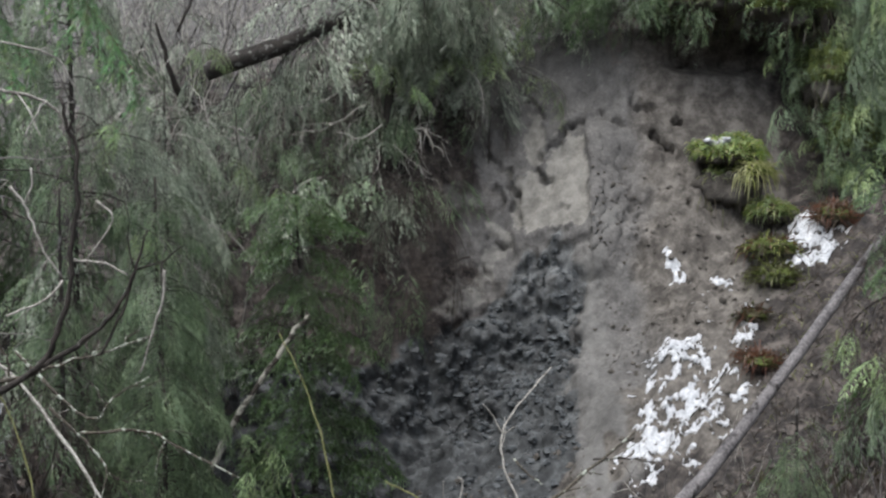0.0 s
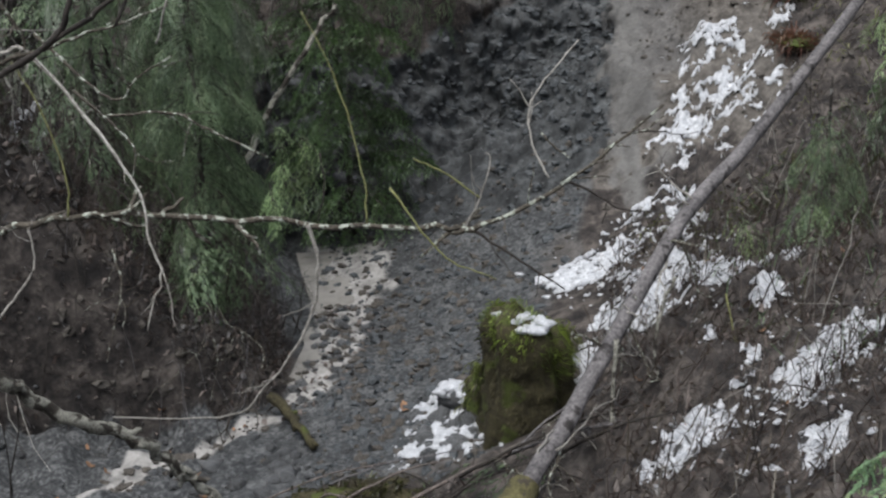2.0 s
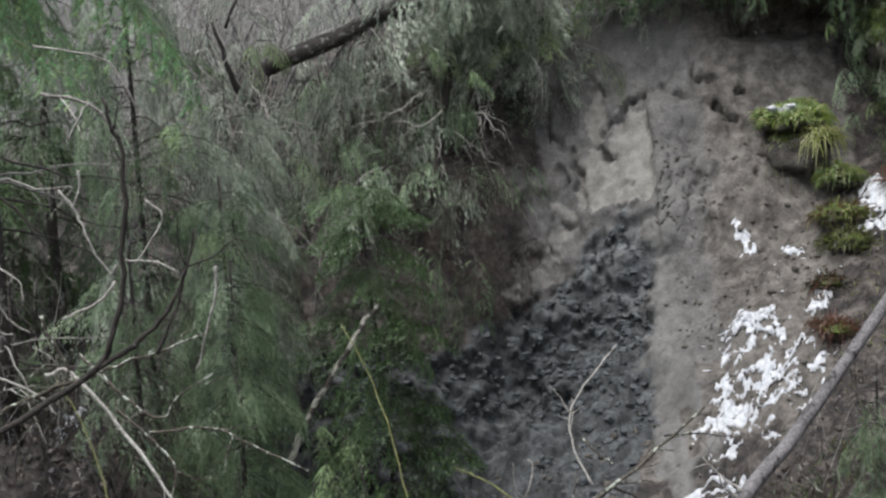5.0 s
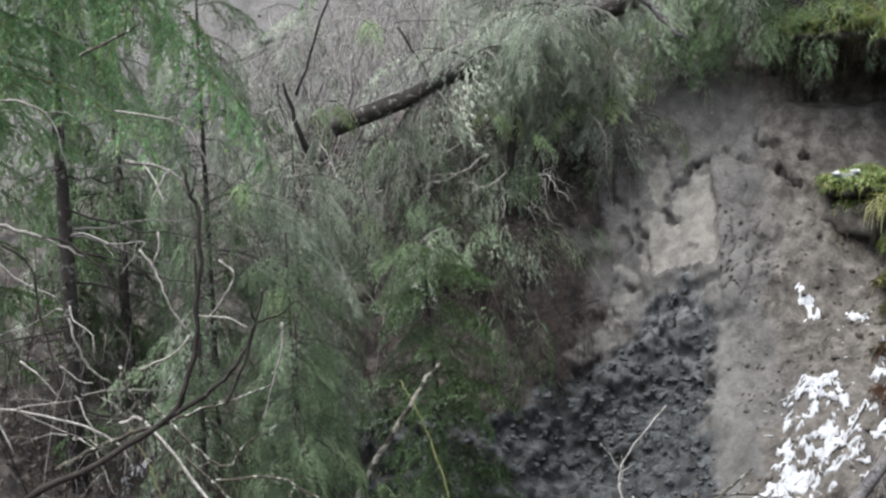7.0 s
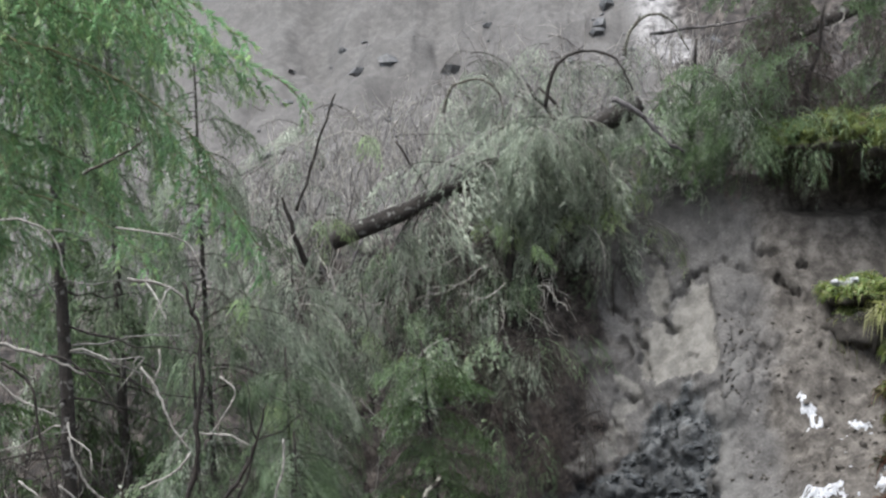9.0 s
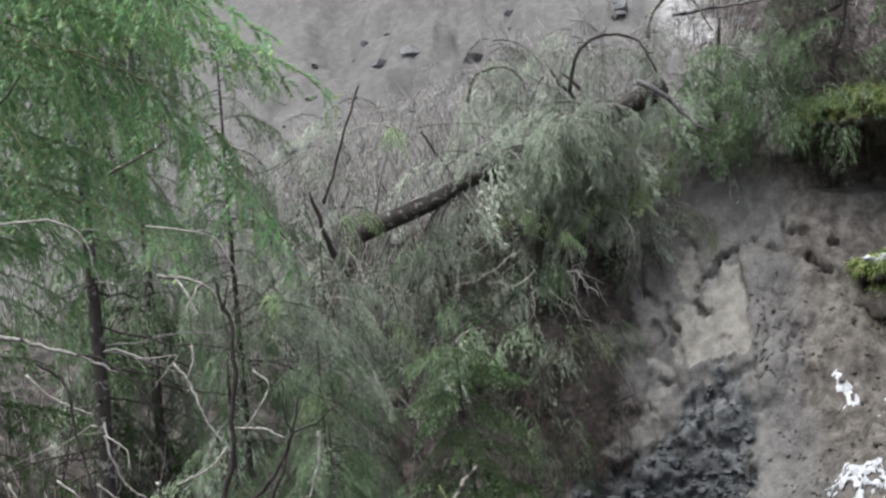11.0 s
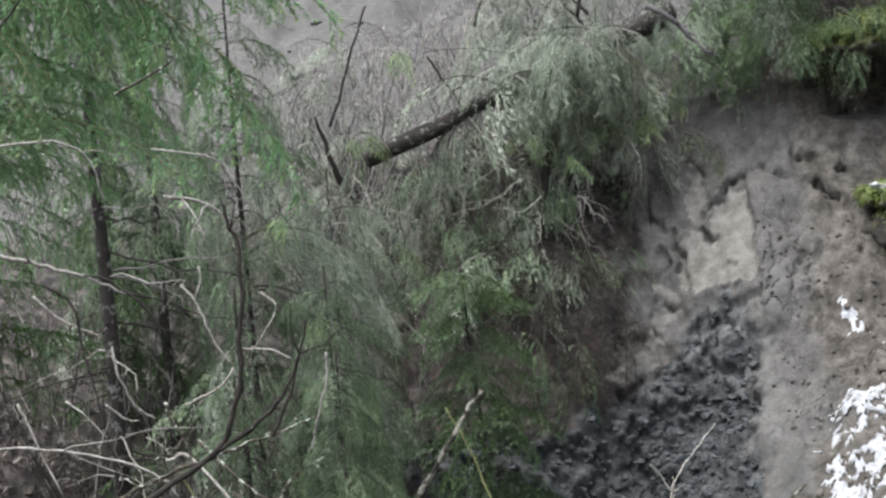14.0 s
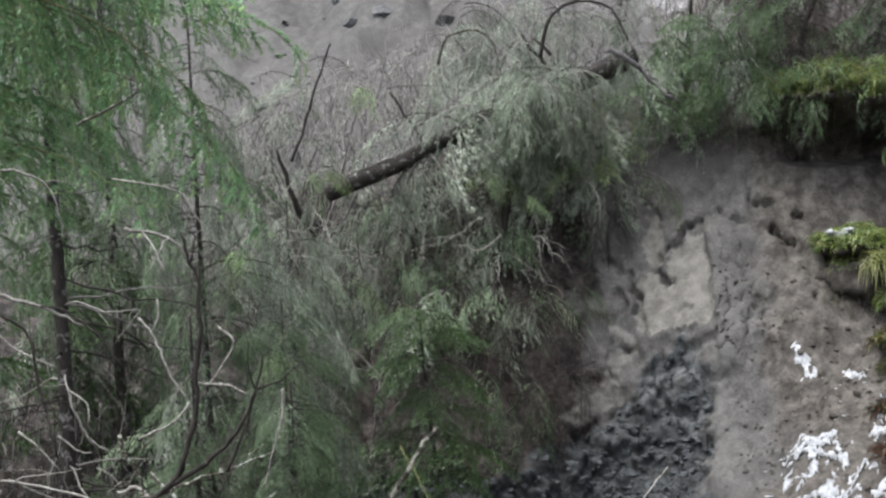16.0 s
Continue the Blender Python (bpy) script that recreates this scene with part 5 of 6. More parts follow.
twig(arch, [(-2.463, 13.000, 3.442), (-2.335, 13.001, 3.765), (-2.207, 13.003, 4.088)], 0.012, 0.0048, PALE_TWIG, "stem", 5)
twig(arch, [(-0.567, 13.158, 4.000), (-0.390, 13.167, 4.210), (-0.320, 13.165, 4.482)], 0.012, 0.0048, GREY_WOOD, "stem", 5)

# ---------------------------------------------------------------- turf, tussocks and hanging greenery on the right
def tussock(where, rx, ry, rz, blades, seed, label, blade=(0.12, 0.34), mats=(GRASS,), name="grass_tussock", hang=1.0, wid=0.010, top_from=-0.25, bare=0.55, fringe=0, skin=MOSS):
    """A torn sod: an earth lump with moss and overhanging grass."""
    rng = random.Random(seed)
    t = thing(name, where, label, "grass", "torn sods")
    g = Geo()
    n, rows = 30, 18
    c = Vector(where)
    top = []
    for i in range(rows + 1):
        p = math.pi * i / rows
        for k in range(n):
            w = 2 * math.pi * k / n
            d = Vector((math.sin(p) * math.cos(w), math.sin(p) * math.sin(w), math.cos(p)))
            q = d * (1 + 0.34 * noise.noise(d * 2.3 + Vector((seed, 0, 0))) + 0.26 * noise.noise(d * 5 + Vector((0, seed, 0))) + 0.16 * noise.noise(d * 11 + Vector((seed, seed, 0))))
            v = c + Vector((q.x * rx, q.y * ry, q.z * rz))
            g.v.append(v)
            if d.z > top_from:
                top.append((v, d))
    for i in range(rows):
        for k in range(n):
            a, b = i * n + k, i * n + (k + 1) % n
            g.f.append((a, a + n, b + n, b))
            g.m.append(0 if i > rows * bare else 1)
    part("sod", g.mesh("sod", [DIRT_CLOD, skin]), t, "dark torn earth with moss on top")
    b = Geo()
    for i in range(blades):
        v, d = rng.choice(top)
        v = v + Vector((rng.uniform(-0.03, 0.03), rng.uniform(-0.03, 0.03), rng.uniform(-0.02, 0.02)))
        ln = rng.uniform(*blade)
        out = (Vector((d.x, d.y - 0.25, 0.25)) + Vector((rng.uniform(-0.6, 0.6), rng.uniform(-0.6, 0.6), rng.uniform(-0.2, 0.5)))).normalized()
        tip = v + out * ln * 0.6 - Vector((0, 0, ln * hang * rng.uniform(0.2, 0.9)))
        b.blade(v, tip, wid, rng.randrange(len(mats)), out * ln * 0.12 + Vector((0, 0, ln * 0.12)))
    part("grass", b.mesh("grass", list(mats), False), t, "overhanging yellow-green grass and moss")
    if fringe:
        b = Geo()
        for i in range(fringe):
            v = c + Vector((rng.uniform(-1, 1) * rx, rng.uniform(-1.0, 0.1) * ry, rng.uniform(-0.9, 0.0) * rz))
            ln = rng.uniform(0.08, 0.34)
            b.blade(v, v + Vector((rng.uniform(-0.3, 0.3) * ln, rng.uniform(-0.4, 0.1) * ln, -ln)), 0.007, rng.randrange(2), (rng.uniform(-0.03, 0.03), -0.02, 0))
        part("root_fringe", b.mesh("root_fringe", [DRY_GRASS, DULL_MOSS], False), t, "fringe of dark hanging roots and moss")
    for i in range(6):
        r = Geo()
        a = c + Vector((rng.uniform(-0.8, 0.8) * rx, -0.6 * ry, -0.5 * rz))
        r.tube(wander(a, a + Vector((rng.uniform(-0.15, 0.15), rng.uniform(-0.15, 0.05), -rng.uniform(0.1, 0.4))), 5, 0.02, rng), 0.007, 0.0015, 4, 0)
        part("root", r.mesh("root", [TWIG]), t)
    return t


TURF = (DULL_MOSS, DULL_MOSS, DARKGREEN, LIGHT, GREEN, GRASS)
tussock((2.2, 13.30, 4.84), 0.34, 0.5, 0.2, 2000, 101, "turf overhang with moss and grass at the scarp's lip", mats=TURF, blade=(0.05, 0.26), wid=0.008, fringe=70)
tussock((2.62, 13.2, 4.84), 0.48, 0.6, 0.26, 2600, 102, "turf overhang with moss and grass at the scarp's lip", mats=TURF, blade=(0.05, 0.26), wid=0.008, fringe=70)
tussock((3.15, 13.08, 4.78), 0.42, 0.55, 0.28, 2600, 103, "turf overhang with moss and grass at the scarp's lip", mats=TURF, blade=(0.05, 0.26), wid=0.008, fringe=70)
tussock((3.6, 12.8, 4.1), 0.26, 0.35, 0.3, 1400, 104, "sagging turf edge with green moss and grass", mats=TURF, blade=(0.05, 0.26), wid=0.008, fringe=70)
tussock((3.75, 12.6, 3.5), 0.25, 0.35, 0.3, 1000, 105, "sagging turf edge with green moss and grass", mats=TURF, blade=(0.05, 0.26), wid=0.008, fringe=70)
tussock((2.60, 12.62, 3.40), 0.30, 0.26, 0.13, 2200, 106, "slid sod with yellow-green moss and a spot of snow", (0.04, 0.16), (LIGHT, PALE_GRASS, FRESH_MOSS, LIGHT), wid=0.012)
tussock((2.60, 12.60, 3.05), 0.30, 0.24, 0.24, 700, 107, "slid sod of dark torn earth with moss and pale grass", (0.04, 0.14), (GRASS, PALE_GRASS, LIGHT), top_from=0.45, bare=0.25, fringe=50)
tussock((2.80, 12.36, 3.22), 0.12, 0.10, 0.08, 200, 118, "tuft of long pale grass hanging over a sod", (0.16, 0.36), (PALE_GRASS, PALE_GRASS, GRASS), hang=1.5, top_from=0.1, wid=0.012)
tussock((2.92, 12.36, 2.86), 0.18, 0.2, 0.10, 800, 114, "slid sod of yellow-green moss", (0.05, 0.2), (LIGHT, PALE_GRASS, LIGHT, FRESH_MOSS))
tussock((2.88, 11.95, 2.56), 0.24, 0.25, 0.09, 700, 108, "slid sod of green and rusty grass with snow", (0.08, 0.24), (GRASS, DRY_GRASS, RUST, DULL_MOSS))
tussock((2.80, 11.5, 2.36), 0.17, 0.25, 0.10, 600, 109, "slid sod of green and brown grass", (0.08, 0.28), (GRASS, DRY_GRASS, DULL_MOSS))
tussock((2.41, 10.37, 1.83), 0.12, 0.16, 0.05, 260, 116, "rusty red dead sprigs on the raw slope", (0.1, 0.34), (RUST, RUST, DRY_GRASS))
tussock((2.54, 11.15, 2.08), 0.10, 0.14, 0.05, 220, 117, "rusty red dead sprigs on the raw slope", (0.1, 0.3), (RUST, DULL_MOSS, DRY_GRASS))
tussock((2.42, 10.62, 1.82), 0.09, 0.12, 0.04, 150, 113, "rusty red dead sprigs on the raw slope", (0.1, 0.3), (RUST, DRY_GRASS))
tussock((3.42, 11.95, 2.85), 0.16, 0.2, 0.10, 500, 115, "clump of rusty red dead sprigs on the slope", (0.12, 0.34), (RUST, RUST, DRY_GRASS))
tussock((0.36, 7.3, 0.66), 0.13, 0.13, 0.1, 700, 110, "mossy root plate beside the stump", (0.06, 0.16), (GRASS, DRY_GRASS), hang=1.3)
tussock((-0.55, 6.25, 0.18), 0.5, 0.26, 0.10, 1100, 111, "low mossy hummock beside the mud", (0.05, 0.16), (DULL_MOSS, DULL_MOSS, DRY_GRASS, DRY_GRASS), skin=STUMP_BARK)
tussock((-0.02, 7.05, 0.42), 0.09, 0.09, 0.2, 260, 112, "small mossy stump side", (0.04, 0.1), (GRASS, DRY_GRASS), hang=1.3)


def hillside_spruce(where, top, crown, count, meshes, seed, label, reach=(0.5, 0.9), facing=None, pitch=(-30, 5), radius=0.04):
    return spruce(where, top, crown, count, meshes, label, radius, reach, pitch, facing, seed=seed, profile=0.7)


hillside_spruce((3.05, 8.7), 3.2, (1.9, 3.6), 34, FAR_GREEN[:1] + FAR_DARK[:1] + FAR_BROWN, 201, "young spruce with green and browned hanging boughs on the slope", (0.5, 0.95), (-165, 60))
hillside_spruce((2.05, 7.9), 0.9, (1.3, 1.95), 20, FAR_GREEN + FAR_BROWN[:2], 202, "small spruce with thin hanging boughs on the slope", (0.35, 0.6), (-110, 80), radius=0.012)
hillside_spruce((4.0, 12.4), 2.4, (3.1, 5.2), 56, FAR_LIGHT[:1] + FAR_GREEN[:3], 203, "green spruce standing at the edge of the slope", (0.6, 1.0), (-150, 80))
hillside_spruce((1.2, 2.6), 1.75, (2.2, 2.9), 40, NEAR + LAYERED, 205, "small bright green spruce beside the camera", (0.3, 0.5), (180, 60), radius=0.015)
hillside_spruce((-4.6, 12.2), 6.0, (3.0, 8.0), 22, FAR_GREY + FAR_DARK, 206, "spruce in the shade behind with hanging boughs", (0.7, 1.1))
# dark boughs added where the bank hollow holds only deep shade
hillside_spruce((-3.15, 8.35), 1.2, (1.2, 2.3), 40, FAR_DARK[:2] + FAR_BROWN[:2], 207, "low dense dark spruce added in place of shade in the bank hollow", (0.5, 0.9), (-70, 100), radius=0.02)
# two spruces added only to shade and darken the ground behind the bank
hillside_spruce((-4.1, 10.6), 3.4, (2.2, 4.9), 40, FAR_DARK, 209, "dense dark spruce added to shade the ground behind the bank", (1.0, 1.6))
hillside_spruce((-4.4, 8.8), 3.2, (2.4, 5.0), 32, FAR_DARK, 210, "dense dark spruce added to shade the ground behind the bank", (1.0, 1.5))


hillside_spruce((2.5, 15.6), 2.0, (5.4, 6.9), 74, FAR_DARK * 2 + FAR_BROWN, 211, "dark tangled spruce behind the turf edge", (0.8, 1.3), (-90, 110))
hillside_spruce((3.7, 15.3), 2.0, (5.2, 6.9), 74, FAR_DARK * 2 + FAR_BROWN, 212, "dark tangled spruce behind the turf edge", (0.8, 1.3), (-100, 110))
hillside_spruce((4.9, 16.0), 2.0, (5.2, 7.0), 50, FAR_DARK * 2 + FAR_BROWN, 213, "dark tangled spruce behind the turf edge", (0.9, 1.4), (-110, 100))


def upper_log():
    rng = random.Random(214)
    t = thing("fallen_log", (3.4, 15.4, 6.5), "dark fallen trunk lying across the boughs above the turf edge", "log")
    g = Geo()
    g.tube(wander((2.6, 15.3, 6.25), (4.9, 15.6, 7.1), 12, 0.015, rng), 0.07, 0.10, 10, 0, 0.06, rng)
    part("trunk", g.mesh("trunk", [BARK]), t)
    for i in range(7):
        a = Vector((2.7 + 0.25 * i, 15.25, 6.28 + 0.092 * i))
        g = Geo()
        g.tube(wander(a, a + Vector((rng.uniform(-0.3, 0.3), rng.uniform(-0.3, -0.05), rng.uniform(-0.7, -0.2))), 6, 0.03, rng), 0.016, 0.004, 5, 0)
        part("branch_stub", g.mesh("branch_stub", [TWIG if i % 2 else PALE_TWIG]), t)


upper_log()


# dead boughs heaped on the dark bank under the spruces


def bank_heap(seed, count, xr, yr, label, meshes, lift=(0.1, 0.55)):
    rng = random.Random(seed)
    x0, y0 = sum(xr) / 2, sum(yr) / 2
    t = thing("brushwood_heap", (x0, y0, ground_z(x0, y0)), label, "brushwood", "brushwood heaps")
    for i in range(count):
        x, y = rng.uniform(*xr), rng.uniform(*yr)
        part("bough", rng.choice(meshes), t, m=aim(Vector((x, y, ground_z(x, y) + rng.uniform(*lift))), rng.uniform(-120, 0), rng.uniform(-30, 10), rng.uniform(-30, 30), rng.uniform(0.3, 0.6)))


bank_heap(301, 42, (-2.8, -1.4), (7.8, 9.0), "heap of dead brown boughs on the dark bank", FAR_BROWN)
bank_heap(302, 18, (-4.0, -2.6), (7.8, 9.4), "heap of dead brown boughs on the dark bank", FAR_BROWN + FAR_GREY)
bank_heap(303, 16, (1.6, 2.9), (5.8, 8.2), "heap of dead brown boughs on the slope", FAR_BROWN + FAR_GREEN, (0.05, 0.3))
bank_heap(305, 30, (0.8, 2.6), (5.0, 8.6), "low brown tangle of dead boughs on the slope", FAR_BROWN, (0.0, 0.15))
bank_heap(306, 30, (-1.0, 0.4), (5.6, 6.4), "low tangle of dead brown boughs at the slope's foot", FAR_BROWN + FAR_GREEN[:1], (0.0, 0.1))
bank_heap(304, 14, (1.2, 2.4), (8.2, 9.2), "thin green and brown sprigs on the raw slope", FAR_GREEN + FAR_BROWN, (0.05, 0.25))


# ---------------------------------------------------------------- snow
def snow_patch(cx, cy, rx, ry, skew, cover, seed, lift=0.004):
    """Wet snow lying in ragged flakes that follow the ground."""
    h = 0.009
    nx, ny = int(2.6 * rx / h) + 2, int(2.6 * ry / (h * 1.3)) + 2
    u, v = np.meshgrid(np.linspace(-1.3, 1.3, nx), np.linspace(-1.3, 1.3, ny))
    Y = cy + v * ry
    X = cx + u * rx + skew * v * ry
    m = 0.75 - 0.9 * (u * u + v * v) + 0.9 * (cover - 0.55)
    m = m + 1.0 * fbm(X, Y, 0 * X, 3.4, 2, 300 + seed) + 0.8 * fbm(0.8 * X, 1.15 * Y, 0 * X, 17.0, 3, 310 + seed, 0.7)
    Z = surface(X, Y) + lift + 0.022 * np.sqrt(np.clip(m - 0.25, 0, 1.2)) + 0.010 * fbm(X, Y, 0 * X, 26.0, 2, 320)
    keep = m > 0.25
    q = keep[:-1, :-1] & keep[1:, 1:] & keep[1:, :-1] & keep[:-1, 1:]
    idx = np.arange(nx * ny).reshape(ny, nx)
    quads = np.stack([idx[:-1, :-1], idx[:-1, 1:], idx[1:, 1:], idx[1:, :-1]], -1)[q]
    if len(quads) < 4:
        return
    P = np.stack([X, Y, Z], -1).reshape(-1, 3)
    used, inv = np.unique(quads, return_inverse=True)
    top = P[used]
    n = len(used)
    under = top - np.array([0, 0, 0.012])
    faces = inv.reshape(-1, 4)
    edge = {}
    for f in faces.tolist():
        for a, b in zip(f, f[1:] + f[:1]):
            edge[(a, b)] = True
    rim = [(b, a, a + n, b + n) for a, b in edge if (b, a) not in edge]
    me = bpy.data.meshes.new("snow_patch")
    me.from_pydata(np.concatenate([top, under]).tolist(), [], faces.tolist() + rim)
    me.materials.append(SNOW)
    me.polygons.foreach_set("use_smooth", [True] * len(me.polygons))
    me.update()
    tagged(new("snow_patch", me), "ragged patch of wet white snow on brown soil", "snow", "snow patches", "stuff")


for i, spec in enumerate((
    (2.02, 12.02, 0.09, 0.16, -0.75, 0.95),
    (2.38, 11.85, 0.10, 0.20, -0.4, 1.3),
    (2.41, 10.94, 0.10, 0.36, 0.21, 0.30),
    (1.89, 10.71, 0.25, 0.46, 0.10, 0.52),
    (1.78, 9.94, 0.42, 0.40, 0.17, 0.62),
    (0.64, 8.70, 0.22, 0.24, 0.07, 0.95),
    (1.06, 8.92, 0.35, 0.53, 0.11, 0.6),
    (1.02, 7.74, 0.34, 0.38, 0.13, 0.85),
    (1.63, 5.94, 0.24, 0.36, 0.26, 0.85),
    (1.06, 5.76, 0.20, 0.26, 0.17, 0.82),
    (0.58, 7.20, 0.08, 0.36, 0.08, 0.55),
    (1.58, 7.20, 0.10, 0.26, 0.1, 0.45),
    (1.82, 5.31, 0.14, 0.26, 0.2, 0.7),
    (0.82, 5.53, 0.16, 0.28, 0.14, 0.55),
    (-2.9, 8.5, 0.2, 0.25, -0.28, 0.45),
    (-1.85, 8.2, 0.1, 0.12, -0.16, 0.35),
)):
    snow_patch(*spec, seed=i)
for i, spec in enumerate((
    (3.16, 11.82, 0.27, 0.36, 0.2, 1.0),
    (-0.2, 6.98, 0.25, 0.38, -0.05, 1.15),
    (1.34, 5.10, 0.10, 0.15, 0.24, 0.45),
    (1.41, 9.60, 0.13, 0.13, 0.13, 0.45),
    (1.35, 8.45, 0.25, 0.3, 0.1, 0.35),
    (1.17, 6.88, 0.08, 0.16, 0.15, 0.35),
    (1.30, 6.24, 0.07, 0.14, 0.2, 0.30),
    (1.80, 7.48, 0.10, 0.16, 0.1, 0.35),
    (1.42, 7.62, 0.16, 0.2, 0.1, 0.45),
    (0.95, 8.1, 0.35, 0.45, 0.1, 0.34),
)):
    snow_patch(*spec, seed=40 + i)


def sod_snow():
    rng = random.Random(38)
    g = Geo()
    for i in range(14):
        r = rng.uniform(0.02, 0.045)
        g.lump((2.46 + rng.uniform(-0.09, 0.09), 12.46 + rng.uniform(-0.04, 0.06), 3.50 + rng.uniform(-0.03, 0.03)), r * 1.3, r, r * 0.6, rng, 0, 0.35, 5, 8, rng.uniform(0, 3))
    tagged(new("snow_cap", g.mesh("snow_cap", [SNOW])), "small spot of wet snow on a mossy sod", "snow", "snow patches", "stuff")


sod_snow()


def snow_crumbs():
    rng = random.Random(37)
    g = Geo()
    for cx, cy, rx, ry, n in ((1.85, 10.3, 0.45, 0.8, 150), (1.0, 8.6, 0.5, 0.9, 170), (1.1, 7.6, 0.45, 0.6, 130), (1.65, 6.0, 0.35, 0.6, 180), (1.15, 5.7, 0.35, 0.5, 180), (1.4, 5.3, 0.4, 0.5, 120), (2.3, 11.4, 0.2, 0.6, 50), (1.6, 7.3, 0.3, 0.7, 60), (-0.2, 7.0, 0.28, 0.38, 120)):
        for i in range(n // 3):
            x, y = cx + rng.gauss(0, 0.6) * rx, cy + rng.gauss(0, 0.6) * ry
            r = 0.005 + 0.018 * rng.random() ** 2
            g.lump((x, y, ground_z(x, y) + 0.002), r * rng.uniform(0.7, 2.0), r * rng.uniform(0.7, 1.6), r * 0.3, rng, 0, 0.5, 4, 7, rng.uniform(0, 3))
    tagged(new("snow_crumbs", g.mesh("snow_crumbs", [SNOW])), "scattered crumbs of wet snow between the patches", "snow", kind="stuff")


snow_crumbs()


# ---------------------------------------------------------------- stones, clods and litter
def stone_mesh(seed, flat=0.6, mats=(STONE,)):
    rng = random.Random(seed)
    g = Geo()
    n, rows = 9, 6
    for i in range(rows + 1):
        p = math.pi * i / rows
        for k in range(n):
            w = 2 * math.pi * k / n
            d = Vector((math.sin(p) * math.cos(w), math.sin(p) * math.sin(w), math.cos(p)))
            q = d * (1 + 0.55 * noise.noise(d * 1.5 + Vector((seed * 3.1, 0, 0))) + 0.3 * noise.noise(d * 3.2 + Vector((0, seed, 0))))
            g.v.append(Vector((q.x, q.y * 0.85, q.z * flat)))
    for i in range(rows):
        for k in range(n):
            a, b = i * n + k, i * n + (k + 1) % n
            g.f.append((a, a + n, b + n, b))
            g.m.append(0)
    return g.mesh("stone", list(mats))


STONES = [stone_mesh(i) for i in range(6)]


def stones(specs, label, group):
    rng = random.Random(31)
    for x, y, r in specs:
        ob = new("stone", rng.choice(STONES))
        ob.matrix_world = Matrix.Translation((x, y, ground_z(x, y) + r * 0.1)) @ Euler((rng.uniform(-0.3, 0.3), rng.uniform(-0.3, 0.3), rng.uniform(0, 6))).to_matrix().to_4x4() @ Matrix.Scale(r, 4)
        tagged(ob, label, "stone", group)


rs = random.Random(33)
stones([(-0.12, 7.3, 0.16), (-0.25, 7.15, 0.08), (-0.33, 6.95, 0.09), (-0.08, 7.0, 0.1), (-0.4, 7.25, 0.06), (-0.15, 6.75, 0.09), (-0.3, 6.7, 0.07)] + [(-0.2 + rs.gauss(0, 0.12), 6.98 + rs.gauss(0, 0.19), rs.uniform(0.025, 0.05)) for i in range(13)], "dark stone with wet snow lying on it", "snowy stones")
stones([(-1.2 + rs.gauss(0, 0.2), 6.7 + rs.gauss(0, 0.3), 0.015 + 0.06 * rs.random() ** 2) for i in range(48)], "rounded grey stone in the wet gully bed", "bed stones")
stones([(rs.uniform(-3.2, -1.5), rs.uniform(6.0, 7.6), 0.01 + 0.04 * rs.random() ** 2) for i in range(70)], "small grey stone on the muddy gully floor", "bed stones")
stones([(rs.uniform(-1.2, -0.9), rs.uniform(7.0, 9.0), rs.uniform(0.015, 0.05)) for i in range(36)], "small grey stone in the muddy trickle", "bed stones")
cap_geo = Geo()
for i in range(34):
    u, v = rs.uniform(-1, 1), rs.uniform(-1, 1)
    if u * u + v * v > 1:
        continue
    r = rs.uniform(0.03, 0.06)
    x, y = -0.13 + 0.12 * u - 0.03 * v, 7.24 + 0.07 * v
    cap_geo.lump((x, y, ground_z(-0.12, 7.3) + 0.11 * (1 - 0.5 * (u * u + v * v)) - 0.03 * u), r * 1.2, r, r * 0.5, rs, 0, 0.3, 5, 9, rs.uniform(0, 3))
tagged(new("snow_cap", cap_geo.mesh("snow_cap", [SNOW])), "lumpy cap of wet snow on a long stone", "snow", "snow patches", "stuff")


def scatter_clods(name, points, normals_up, sizes, material, seed, label, squash=0.7):
    rng = random.Random(seed)
    g = Geo()
    for p in points:
        r = sizes[0] + (sizes[1] - sizes[0]) * rng.random() ** 2.2
        g.lump((p[0], p[1] - r * normals_up, p[2] - r * 0.05), r * rng.uniform(0.7, 1.3), r * rng.uniform(0.7, 1.2), r * squash * rng.uniform(0.7, 1.3), rng, 0, 0.45, 4, 6, rng.uniform(0, 3))
    tagged(new(name, g.mesh(name, [material], False)), label, "clods", kind="stuff")


prng = np.random.RandomState(5)
flatP, flatB, flatW = LAND_P.reshape(-1, 3), LAND_BLUE.reshape(-1), LAND_W.reshape(-1)
pick = np.where((flatB > 0.75) & (flatP[:, 2] > 0.25) & (flatP[:, 0] > -1.6))[0]
upper = pick[flatP[pick, 2] > 1.0]
scatter_clods("clay_clods", flatP[prng.choice(upper, 900)].tolist(), -0.1, (0.010, 0.05), CLOD, 41, "crumbled blue-grey clay clods on the scarp")
scatter_clods("clay_crumbs", flatP[prng.choice(pick, 500)].tolist(), 0.1, (0.006, 0.02), STONE, 42, "small pale stones in the blue clay")
face = np.where((flatW > 0.6) & (flatB < 0.3) & (flatP[:, 0] > 1.3) & (flatP[:, 0] < 2.4) & (flatP[:, 2] < 3.3))[0]
scatter_clods("face_crumbs", flatP[prng.choice(face, 200)].tolist(), 0.0, (0.005, 0.026), DIRT_CLOD, 40, "brown earth crumbs stuck on the clay face")
bedpts = []
for i in range(2600):
    y = rs.uniform(6.4, 10.8)
    x = rs.uniform(-0.95 - 0.1 * (y - 7), 0.15 + 0.22 * (y - 7))
    bedpts.append((x, y, ground_z(x, y)))
